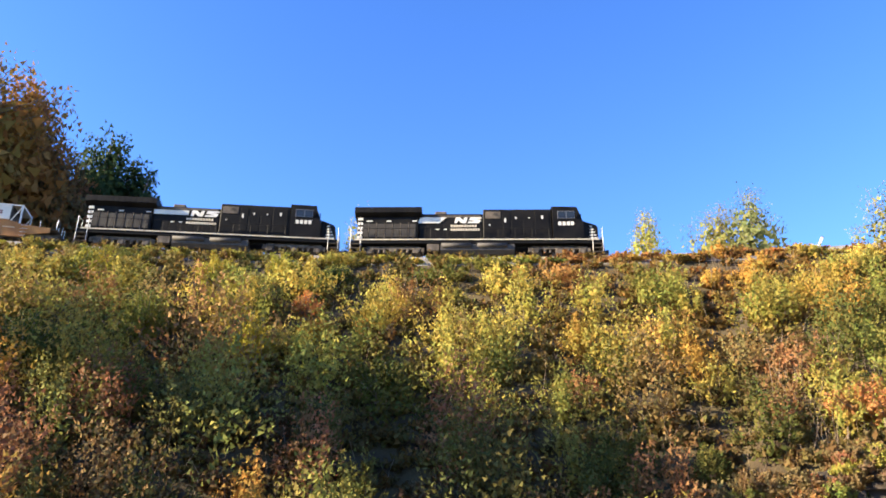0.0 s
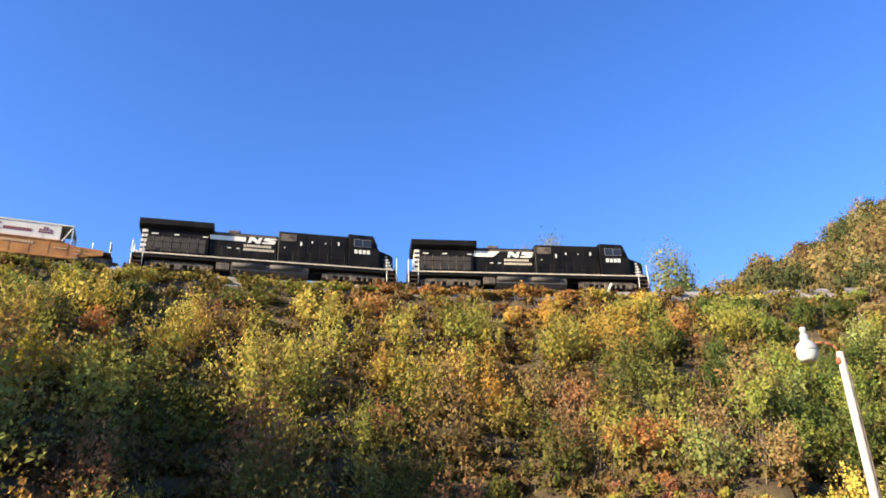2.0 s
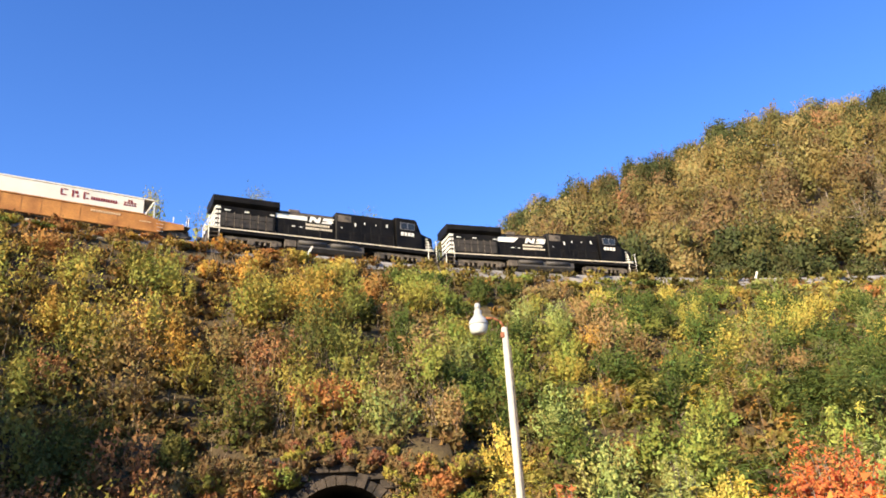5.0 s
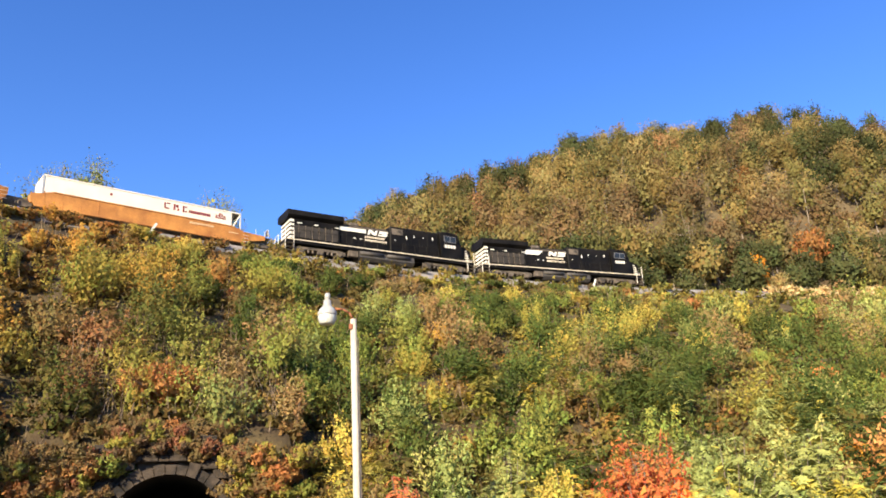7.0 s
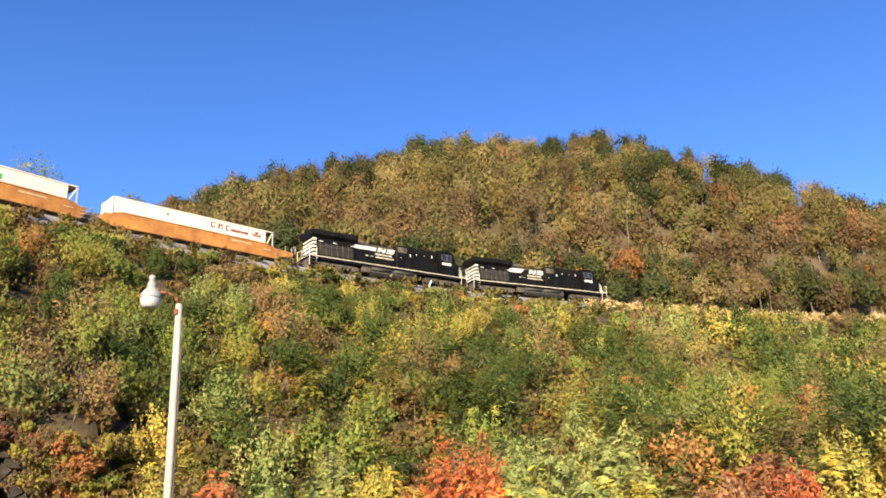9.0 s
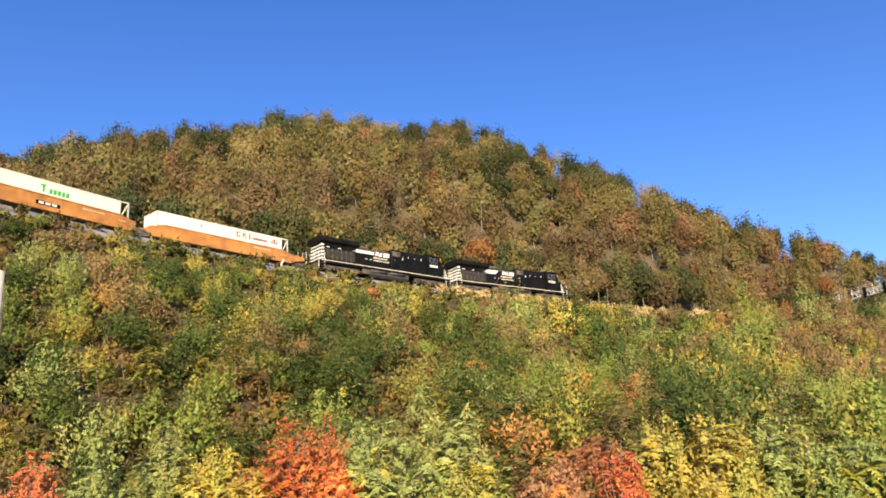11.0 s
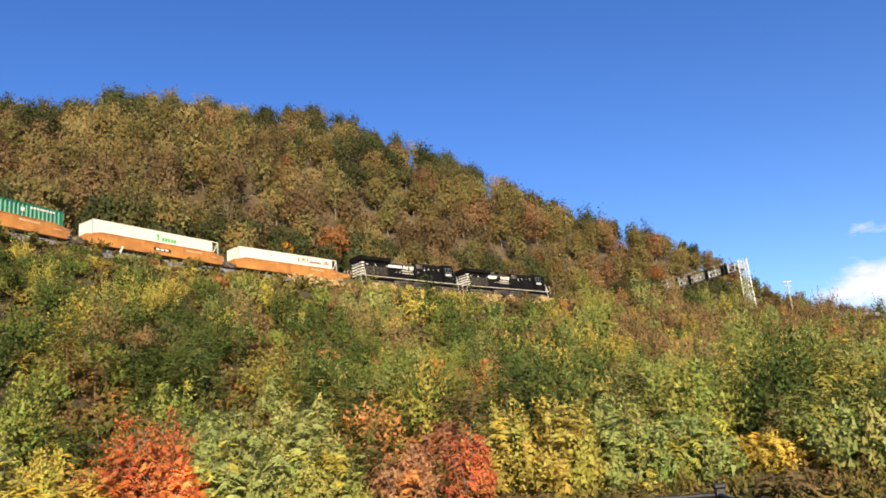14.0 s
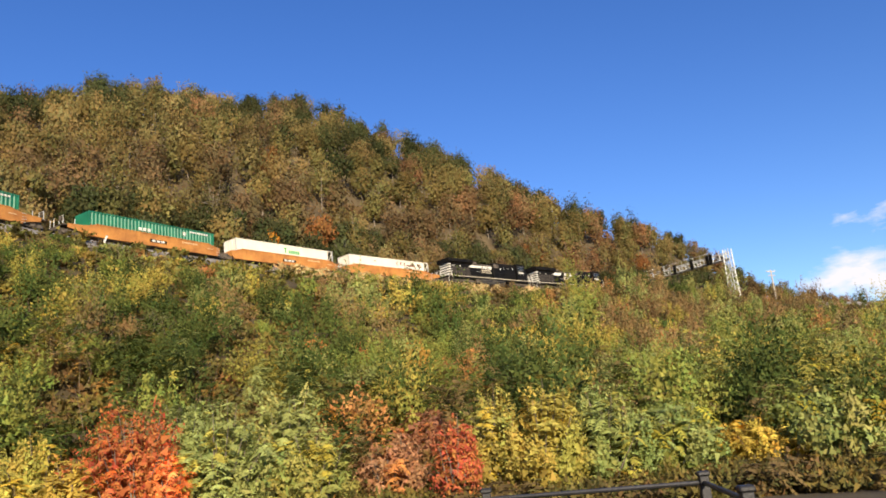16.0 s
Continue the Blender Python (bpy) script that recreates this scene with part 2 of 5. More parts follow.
def bush(seed, stems, count, radius, height, leaf, bare=0.5, tuft=0.085, slim=0.42, loose=0.28, dome=0.55, lean=1.0, core=0.15, ragged=0.3, blunt=2.4):
    """Upright sprays of small leaves round a thick heart of large ones: corners, spray tips, and a tone for each leaf."""
    g = rng(seed)
    ang, out = g.uniform(0, 2 * np.pi, stems), np.sqrt(g.uniform(0, 1, stems))
    lop = 1 + 0.22 * np.sin(ang * 2 + g.uniform(0, 6)) + 0.15 * np.sin(ang * 3 + g.uniform(0, 6))
    reach = radius * out * lop
    tips = np.stack([reach * np.cos(ang), reach * np.sin(ang), height * (1 - dome * out ** blunt) * g.uniform(1 - ragged, 1.04, stems)], 1)
    root = tips * np.array([0.3, 0.3, 0.0])
    size = g.uniform(0.6, 1.3, stems) * (0.6 + 0.4 * tips[:, 2] / height)
    pick = g.choice(stems, count, p=size / size.sum())
    heart = g.uniform(size=count) < core
    t = np.where(heart, g.uniform(0.1, 0.78, count), bare + (1 - bare) * g.uniform(0, 1, count) ** 0.75)
    a, b = root[pick], tips[pick]
    p = np.empty((count, 3))
    p[:, :2] = a[:, :2] + (b - a)[:, :2] * (t ** lean)[:, None]
    p[:, 2] = b[:, 2] * t
    way = np.stack([(b - a)[:, 0] * lean * t ** (lean - 1), (b - a)[:, 1] * lean * t ** (lean - 1), b[:, 2]], 1)
    way /= np.linalg.norm(way, axis=1)[:, None] + 1e-6
    p = p + g.normal(size=(count, 3)) * (tuft * radius * (1.5 - 0.8 * t))[:, None]
    p[:, 2] = np.abs(p[:, 2]) + 0.01
    crown = (p - np.array([0, 0, height * 0.3])) / np.array([radius, radius, height * 0.7]) ** 1.4
    crown /= np.linalg.norm(crown, axis=1)[:, None] + 1e-6
    spray = (p - (a + (b - a) * 0.8)) / radius
    nrm = crown + 0.8 * spray + g.normal(size=(count, 3)) * loose + np.array([0, 0, 0.1])
    nrm /= np.linalg.norm(nrm, axis=1)[:, None]
    ways = way + g.normal(size=(count, 3)) * 0.6 + np.array([0, 0, -0.1])
    tone = np.array([1.0, 1.0, 1.0]) * g.uniform(0.8, 1.2, stems)[:, None]
    tone[:, 0] *= g.uniform(0.85, 1.22, stems)
    big = np.where(heart, np.maximum(leaf * 1.7, 0.15 * radius), leaf * g.uniform(0.65, 1.35, count))
    return leaf_triangles(p, ways, nrm, big[:, None], slim), tips, tone[pick]


def frond_plant(seed, stems, fronds, radius, height, length, pairs=8, drop=0.55, low=0.45, slim=0.25):
    """Sumac habit: leaning stems with whorls of arching feathered leaves."""
    g = rng(seed)
    ang, out = g.uniform(0, 2 * np.pi, stems), np.sqrt(g.uniform(0, 1, stems))
    tips = np.stack([radius * 0.8 * out * np.cos(ang), radius * 0.8 * out * np.sin(ang), height * (1 - 0.42 * out ** 2) * g.uniform(0.72, 0.98, stems)], 1)
    n = stems * fronds
    stem = np.repeat(np.arange(stems), fronds)
    at = 1 - (1 - low) * g.uniform(0, 1, n) ** 1.6
    base = tips[stem] * np.stack([0.3 + 0.7 * at, 0.3 + 0.7 * at, at], 1)
    az = g.uniform(0, 2 * np.pi, n)
    size = length * g.uniform(0.65, 1.2, n)
    rise = g.uniform(-0.3, 1.1, n)
    flat = np.stack([np.cos(az), np.sin(az), np.zeros(n)], 1)
    side = np.stack([-np.sin(az), np.cos(az), np.zeros(n)], 1)
    outward = base / np.array([radius, radius, height]) - np.array([0, 0, 0.3])
    outward = 1.3 * outward / (np.linalg.norm(outward, axis=1)[:, None] + 1e-6)
    quads, tones = [], []
    tone = np.ones((n, 3)) * (g.uniform(0.8, 1.2, stems)[stem] * g.uniform(0.75, 1.25, n))[:, None]
    turned = (g.uniform(size=stems) < 0.16)[stem]
    tone[turned] *= np.array([1.55, 1.2, 0.7])
    for k in range(pairs):
        t = 0.12 + 0.88 * (k + 0.5) / pairs
        p = base + flat * (size * t)[:, None] + np.array([0, 0, 1.0]) * (size * (rise * t - drop * t * t))[:, None]
        go = flat + np.array([0, 0, 1.0]) * (rise - 2 * drop * t)[:, None]
        leaflet = (size * 0.34 * (1.15 - 0.6 * abs(t - 0.45)))[:, None]
        for s in (-1, 1):
            way = side * s + go * 0.45 + np.array([0, 0, -0.25]) + g.normal(size=(n, 3)) * 0.15
            way /= np.linalg.norm(way, axis=1)[:, None]
            up = np.cross(way, go) * -s + outward + g.normal(size=(n, 3)) * 0.2
            quads.append(leaf_triangles(p + way * leaflet * 0.5, way, up, leaflet, slim))
            tones.append(tone * g.uniform(0.88, 1.12, n)[:, None])
    return np.concatenate(quads), tips, np.concatenate(tones)


def leaf_mesh(name, corners, tints, mat=None):
    """A mesh of three-cornered leaves; tints: one colour a leaf."""
    n = len(corners) // 3
    me = bpy.data.meshes.new(name)
    me.vertices.add(n * 3)
    me.vertices.foreach_set("co", np.asarray(corners, dtype=np.float32).ravel())
    me.loops.add(n * 3)
    me.loops.foreach_set("vertex_index", np.arange(n * 3, dtype=np.int32))
    me.polygons.add(n)
    me.polygons.foreach_set("loop_start", np.arange(0, n * 3, 3, dtype=np.int32))
    me.update(calc_edges=True)
    at = me.attributes.new("tint", "FLOAT_COLOR", "FACE")
    col = np.ones((n, 4), dtype=np.float32)
    col[:, :3] = tints
    at.data.foreach_set("color", col.ravel())
    me.materials.append(mat or LEAF)
    return me


def stem_arrays(a, b, r0, r1, sides=4):
    """One tapered limb from a to b: corners and faces."""
    a, b = Vector(a), Vector(b)
    z = (b - a).normalized()
    x = z.orthogonal().normalized()
    y = z.cross(x)
    vs, fs = [], []
    for p, r in ((a, r0), (b, r1)):
        for i in range(sides):
            t = 2 * math.pi * i / sides
            vs.append(tuple(p + (x * math.cos(t) + y * math.sin(t)) * r))
    for i in range(sides):
        j = (i + 1) % sides
        fs.append((i, j, sides + j, sides + i))
    return vs, fs


def limbs_mesh(name, limbs, mat=None, sides=5):
    verts, faces = [], []
    for a, b, r0, r1 in limbs:
        v, f = stem_arrays(a, b, r0, r1, sides)
        faces += [tuple(i + len(verts) for i in q) for q in f]
        verts += v
    me = bpy.data.meshes.new(name)
    me.from_pydata(verts, [], faces)
    me.polygons.foreach_set("use_smooth", [True] * len(faces))
    me.materials.append(mat or BARK)
    return me


def tree_parts(seed, height, radius, leaves, leaf, trunk=0.18, bare=0.3, lobes=16):
    """Trunk with limbs, and a crown of leaf clumps round the limbs' ends."""
    g = rng(seed)
    corners, centres, tone = bush(seed, lobes * 3, leaves, radius, height * (1 - bare), leaf, bare=0.5, tuft=0.17, slim=0.5, loose=0.14, dome=0.7, lean=0.7, core=0.25, ragged=0.14, blunt=3.6)
    corners = corners + np.array([0, 0, height * bare])
    limbs = []
    mid = (g.uniform(-.3, .3), g.uniform(-.3, .3), height * 0.45)
    topp = (g.uniform(-.5, .5), g.uniform(-.5, .5), height * 0.86)
    limbs += [((0, 0, -0.6), mid, trunk, trunk * 0.7), (mid, topp, trunk * 0.7, trunk * 0.2)]
    for c in centres[::2]:
        u = g.uniform(0.25, 0.75)
        root = np.array(mid) * (1 - u) + np.array(topp) * u
        root[2] = min(root[2], c[2] + height * bare - 0.2)
        limbs.append((tuple(root), (c[0], c[1], c[2] + height * bare), trunk * 0.3, 0.02))
    return corners, limbs, tone


def scatter(corner_sets, places):
    """Joins many turned and scaled copies of leaf sets. places: (set index, position, scale xyz, turn, tint)."""
    out, tints = [], []
    for i, pos, sc, turn, tint in places:
        tri = corner_sets[i][0].reshape(-1, 3, 3)
        mid = tri.mean(axis=1, keepdims=True)
        c = (mid * np.array(sc) + (tri - mid) * (0.72 + 0.28 * sc[0])).reshape(-1, 3)
        ct, st = math.cos(turn), math.sin(turn)
        q = np.empty_like(c)
        q[:, 0] = c[:, 0] * ct - c[:, 1] * st + pos[0]
        q[:, 1] = c[:, 0] * st + c[:, 1] * ct + pos[1]
        q[:, 2] = c[:, 2] + pos[2]
        out.append(q)
        tints.append(np.array([tint]) * corner_sets[i][1])
    return np.concatenate(out), np.concatenate(tints)


# ---- colours of the autumn shrubs (linear base colours) ----
OLIVE, YELLOW, GOLD = (0.30, 0.262, 0.055), (0.37, 0.295, 0.06), (0.42, 0.24, 0.05)
LEAFGREEN, DEEP, SAGE = (0.17, 0.195, 0.042), (0.055, 0.08, 0.02), (0.225, 0.245, 0.075)
RUSTY, BROWN, RUSSET, FLAME = (0.33, 0.16, 0.055), (0.19, 0.13, 0.055), (0.26, 0.115, 0.06), (0.56, 0.19, 0.06)


def pick_tint(az, u, g):
    """Which colours grow where, and where darker ones stand for shade: bearing, and height on the slope (0 toe, 1
    edge).
    """
    foot = 1 if u < 0.3 else 0
    if az < 8:
        w = [(OLIVE, 6 - 4.5 * foot), (YELLOW, 2.4 - 2 * foot), (LEAFGREEN, 2.6), (DEEP, 1.6 + foot), (BROWN, 0.5 + 3 * foot), (RUSSET, 0.5 + 7 * foot), (GOLD, 0.6)]
    elif az < 34:
        # more dark green and brown low down, standing in for the shade there
        low = 1 if u < 0.42 else 0
        w = [(OLIVE, 4.2 - 1.2 * low), (YELLOW, 2.0 - 1.2 * low), (LEAFGREEN, 2.4), (DEEP, 1.4 + 1.6 * low), (GOLD, 1.6 + 1.6 * (u > 0.7) - low), (RUSTY, 0.6 + 2 * (u > 0.75)), (BROWN, 0.8 + 2 * low), (RUSSET, 0.3 + 1.4 * low)]
    elif az < 62:
        w = [(OLIVE, 3.4), (LEAFGREEN, 4.5), (DEEP, 5), (YELLOW, 0.6), (GOLD, 0.25), (BROWN, 0.9 + (4 if u < 0.3 and az < 46 else 0)), (SAGE, 0.6)]
    elif az < 88:
        w = [(OLIVE, 3), (LEAFGREEN, 4), (DEEP, 4), (SAGE, 1.6), (YELLOW, 0.5), (GOLD, 0.3), (BROWN, 1.3), (RUSTY, 0.3)]
    else:
        w = [(OLIVE, 2.6), (LEAFGREEN, 3.2), (DEEP, 3), (SAGE, 2.2), (BROWN, 3), (RUSTY, 0.5)]
    own = 0.68 if az < 34 else 0.92
    cols, ws = [c for c, _ in w], np.array([x for _, x in w], dtype=float)
    mean = np.array(cols).T @ ws / ws.sum()
    ws *= np.array([math.exp(4.0 * noise.noise(Vector((az * 0.17 + 9 * i, u * 3.6, i * 3.1)))) for i in range(len(w))])
    c = np.array(cols[g.choice(len(cols), p=ws / ws.sum())])
    return tuple((own * c + (1 - own) * mean) * g.uniform(0.85, 1.35) * (1.0 if az < 34 else 1.12))


SHRUB_SETS = [bush(20 + i, 46, 1220, 1.0, 1.7, 0.098, slim=0.46, dome=0.5 + 0.02 * i, core=0.2)[::2] for i in range(12)]
WEED_SETS = [bush(40 + i, 26, 115, 1.0, 0.8, 0.17, bare=0.15, slim=0.5, dome=0.4, core=0.4)[::2] for i in range(6)]
FORE_WEEDS = [bush(46 + i, 50, 260, 1.0, 0.75, 0.11, bare=0.15, dome=0.4, slim=0.4, core=0.3)[::2] for i in range(4)] + [frond_plant(52 + i, 7, 5, 1.0, 0.8, 0.42, 6)[::2] for i in range(2)]
FAR_SETS = [bush(60 + i, 30, 480, 1.0, 1.5, 0.155, slim=0.46, dome=0.55, core=0.2)[::2] for i in range(10)]
FAR_WEEDS = [bush(75 + i, 18, 64, 1.0, 0.65, 0.26, bare=0.15, slim=0.5, dome=0.4, core=0.4)[::2] for i in range(5)]
FROND_SETS = [frond_plant(90 + i, 13, 8, 1.0, 1.6, 0.36, 6)[::2] for i in range(6)]


def room(a, r, over):
    """Height that brush may have at a place before it hides the track beyond it."""
    q = min(max(a, LINE_AZ[0]), LINE_AZ[-1])
    rt = float(np.interp(q, LINE_AZ, LINE_R))
    zr = RAIL_Z + GRADE * float(np.interp(q, LINE_AZ, S_AXIS))
    return max(0.45, EYE.z + r * (zr + over - EYE.z) / rt - ground_z(a, r))


def before_portal(a, r):
    return abs(a - PORTAL_AZ) < 3.6 and r < PORTAL_R + 1.0


def build_undergrowth():
    g = rng(5)
    shrubs, weeds, far, far_weeds, fore, fronds = [], [], [], [], [], []
    for layer in (0, 1):
        az = -37.0
        while az < 122:
            p = radii(az)
            toe, edge = p[3][0], p[5][0]
            steep = 0.72 if az < 46 else 0.9
            r = toe + (2 if layer == 0 else -3) if az > 48 else toe - 2
            while r < edge + (1.4 if layer else 0.0):
                broad = float(np.interp(az, [6, 10, 32, 38], [1.55, 1.25, 1.2, 1.0]))
                step = (2.0 + 0.016 * r) * broad if layer == 0 else (0.82 if az < 46 else 1.05) + 0.012 * r
                a = az + g.uniform(-0.5, 0.5) * degrees_for(step, r)
                rr = r + g.uniform(-0.5, 0.5) * step * steep
                r += step * steep
                if before_portal(a, rr):
                    continue
                u = (rr - toe) / (edge - toe)
                tint = pick_tint(a, u, g)
                lump = noise.noise(Vector((a * 0.22, rr * 0.13, 7)))
                turn = g.uniform(0, 6.28)
                if layer:
                    size = g.uniform(0.8, 1.3) * (1.0 if rr < 72 else 1.5)
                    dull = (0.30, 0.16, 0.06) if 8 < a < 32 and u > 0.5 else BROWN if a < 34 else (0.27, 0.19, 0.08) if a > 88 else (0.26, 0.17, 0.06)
                    # brown mixed in, and the sum darkened to paint shade between the shrubs
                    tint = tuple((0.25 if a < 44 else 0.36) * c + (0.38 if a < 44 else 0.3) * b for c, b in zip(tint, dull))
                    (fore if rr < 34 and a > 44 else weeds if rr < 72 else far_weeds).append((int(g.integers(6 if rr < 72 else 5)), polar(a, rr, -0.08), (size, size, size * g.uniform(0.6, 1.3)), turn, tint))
                    continue
                if lump < (-0.3 if a < 60 else -0.12) and a > 40:
                    continue
                size = g.uniform(0.75, 1.6) * (1.12 + 0.5 * lump) * broad ** 0.9
                tall = g.uniform(0.85, 1.45) * (1.4 if g.uniform() < 0.18 and u < 0.62 else 1.0)
                if u > 0.86:
                    size *= 0.8
                    tall *= 1.0 if a < 29 else 0.62
                elif a < 8:
                    tall *= 1.1
                tall = min(tall, room(a, rr, g.uniform(-0.5, 0.8) if a < 32 else g.uniform(-0.9, 0.5)) / (1.9 * size)) if a < 78 else tall
                if rr > 72:
                    if u > 0.8 and a > 96:
                        tall *= 2.0
                    far.append((int(g.integers(10)), polar(a, rr, -0.1), (size * 1.35, size * 1.35, size * 1.4 * tall), turn, tint))
                elif a > 44 and rr < 46 and g.uniform() < 0.55:
                    fronds.append((int(g.integers(6)), polar(a, rr, -0.1), (size * 1.1, size * 1.1, size * 1.1 * tall), turn, tint))
                else:
                    shrubs.append((int(g.integers(12)), polar(a, rr, -0.1), (size * 1.12, size * 1.12, size * 1.12 * tall), turn, tint))
            az += degrees_for((2.3 * broad if layer == 0 else 0.95 if az < 46 else 1.2) + 0.005 * edge, (0.72 if layer == 0 else 0.78) * edge)
    # the row along the edge of the bench
    az = -42.0
    while az < 101:
        edge = radii(az)[5][0]
        a = az + g.uniform(-0.6, 0.6)
        if az < 29:
            tall = g.uniform(1.0, 1.7) * (0.95 if az < 9 else 1.15)
            cols = [OLIVE, OLIVE, (0.32, 0.29, 0.05), LEAFGREEN, YELLOW] if az < 9 else [RUSTY, GOLD, BROWN, OLIVE, RUSTY]
            size = g.uniform(0.8, 1.2)
            back = g.uniform(0.2, 1.3)
            tall = min(tall, room(a, edge + back, g.uniform(-0.5, 0.7 if g.uniform() < 0.85 else 1.8)))
            shrubs.append((int(g.integers(12)), polar(a, edge + back, -0.1), (size, size, tall / 1.6), g.uniform(0, 6.28), cols[int(g.integers(5))]))
            az += degrees_for(1.15, edge)
        elif az < 75:
            if g.uniform() < 0.55:
                size = g.uniform(0.6, 1.0)
                shrubs.append((int(g.integers(12)), polar(a, edge + g.uniform(-0.3, 0.7), -0.1), (size, size, min(g.uniform(0.5, 0.95), room(a, edge, g.uniform(-0.9, 0.4)) / 1.6)), g.uniform(0, 6.28), (OLIVE, LEAFGREEN, YELLOW, BROWN)[int(g.integers(4))]))
            az += degrees_for(1.3, edge)
        else:
            for back in (0.3, 1.2, 2.1):
                size = g.uniform(0.8, 1.2)
                far_weeds.append((int(g.integers(5)), polar(a, edge + back * 1.2 + g.uniform(-0.3, 0.3), -0.1), (size, size, g.uniform(0.9, 1.5)), g.uniform(0, 6.28), (0.55, 0.41, 0.19)))
            az += degrees_for(1.1, edge)
    # dry brush that hangs round the tunnel's mouth
    for i in range(150):
        a = PORTAL_AZ + g.choice([-1, 1]) * g.uniform(3.7, 9.5)
        pos = polar(a, PORTAL_R - g.uniform(0.0, 0.5))
        pos.z = g.uniform(-2.6, 4.2)
        size = g.uniform(0.5, 1.0)
        col = (BROWN, RUSTY, OLIVE, LEAFGREEN)[int(g.choice(4, p=[0.45, 0.2, 0.2, 0.15]))]
        shrubs.append((int(g.integers(12)), pos, (size, size, size * 0.7), g.uniform(0, 6.28), col))
    for i in range(24):
        a = PORTAL_AZ + g.uniform(-4.2, 4.2)
        size = g.uniform(0.5, 0.8)
        shrubs.append((int(g.integers(12)), polar(a, PORTAL_R + g.uniform(0.7, 1.3)), (size, size, size * 0.8), g.uniform(0, 6.28), BROWN if i % 3 else RUSTY))
    # dead growth that trails over the top of the portal's wall
    for i in range(70):
        across = g.uniform(-4.6, 4.6)
        a = PORTAL_AZ + math.degrees(across / PORTAL_R)
        pos = polar(a, PORTAL_R - g.uniform(0.2, 0.6))
        pos.z = g.uniform(4.3, 5.7) - 0.08 * across ** 2 - (1.2 if abs(across) > 2.6 and i % 2 else 0.0)
        size = g.uniform(0.28, 0.55)
        shrubs.append((int(g.integers(12)), pos, (size, size, size * 0.8), g.uniform(0, 6.28), (BROWN, BROWN, (0.16, 0.11, 0.06), RUSSET, OLIVE)[int(g.integers(5))]))
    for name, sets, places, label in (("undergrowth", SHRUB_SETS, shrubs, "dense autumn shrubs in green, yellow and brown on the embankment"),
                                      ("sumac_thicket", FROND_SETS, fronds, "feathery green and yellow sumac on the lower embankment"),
                                      ("weeds", WEED_SETS, weeds, "low brown weeds between the embankment shrubs, tinted darker as gap shade"),
                                      ("near_weeds", FORE_WEEDS, fore, "low brown weeds at the foot of the embankment, tinted darker as gap shade"),
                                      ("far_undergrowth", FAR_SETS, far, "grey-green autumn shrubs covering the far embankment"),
                                      ("far_weeds", FAR_WEEDS, far_weeds, "low brownish weeds on the far embankment, those between shrubs tinted darker as gap shade")):
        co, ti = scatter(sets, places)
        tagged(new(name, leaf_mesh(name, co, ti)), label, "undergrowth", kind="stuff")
        print(name, len(places), len(co) // 2)


def degrees_for(metres, r):
    return math.degrees(metres / r)


build_undergrowth()


def build_stalks():
    """Bare grey-brown stalks that stand up out of the brush."""
    g = rng(61)
    limbs = []
    for i in range(1100):
        az = g.uniform(-38, 70) if i % 4 else g.uniform(24, 40)
        p = radii(az)
        u = g.uniform(0.02, 0.95) if i % 4 else g.uniform(0.02, 0.35)
        r = p[4][0] + u * (p[5][0] - p[4][0])
        a = polar(az, r)
        tip = a + Vector((g.normal(0, 0.4), g.normal(0, 0.4), g.uniform(0.9, 2.3)))
        mid = (a + tip) / 2 + Vector((g.normal(0, 0.12), g.normal(0, 0.12), 0))
        limbs += [(a, mid, 0.022, 0.016), (mid, tip, 0.016, 0.005)]
        if i % 2:
            limbs.append((mid, mid + Vector((g.normal(0, 0.4), g.normal(0, 0.4), g.uniform(0.2, 0.9))), 0.011, 0.004))
    tagged(new("dry_stalks", limbs_mesh("dry_stalks", limbs, TWIG, 3)), "bare grey-brown stalks standing in the brush", "undergrowth", kind="stuff")


build_stalks()

# ---- the wooded hill behind the line ----
WOOD_SETS = [tree_parts(80 + i, 12.0, 4.6, 1200 if i % 4 else 650, 0.37, bare=0.22, lobes=9)[::2] for i in range(9)]


def wood_tint(az, r, u, g):
    n = noise.noise(Vector((az * 0.11, r * 0.03, 2.2)))
    w = [((0.26, 0.21, 0.07), 4), ((0.215, 0.185, 0.062), 3.5), ((0.31, 0.245, 0.095), 3), ((0.20, 0.135, 0.07), 1.6 + (7 if u < 0.25 else 0)), ((0.36, 0.17, 0.055), 0.15 + 1.6 * max(0, n)),
         ((0.085, 0.095, 0.035), 0.9 + (20 if u > 0.48 else 0)), ((0.29, 0.16, 0.08), 0.4 + (2.5 if az > 90 else 0))]
    ws = np.array([x for _, x in w])
    c = w[g.choice(len(w), p=ws / ws.sum())][0]
    mean = (0.24, 0.19, 0.065)
    mixed = 0.0 if c[0] < 0.1 or c[0] > 0.34 else 0.25
    k = g.uniform(0.5, 0.92)
    return tuple(((1 - mixed) * x + mixed * y) * k for x, y in zip(c, mean))


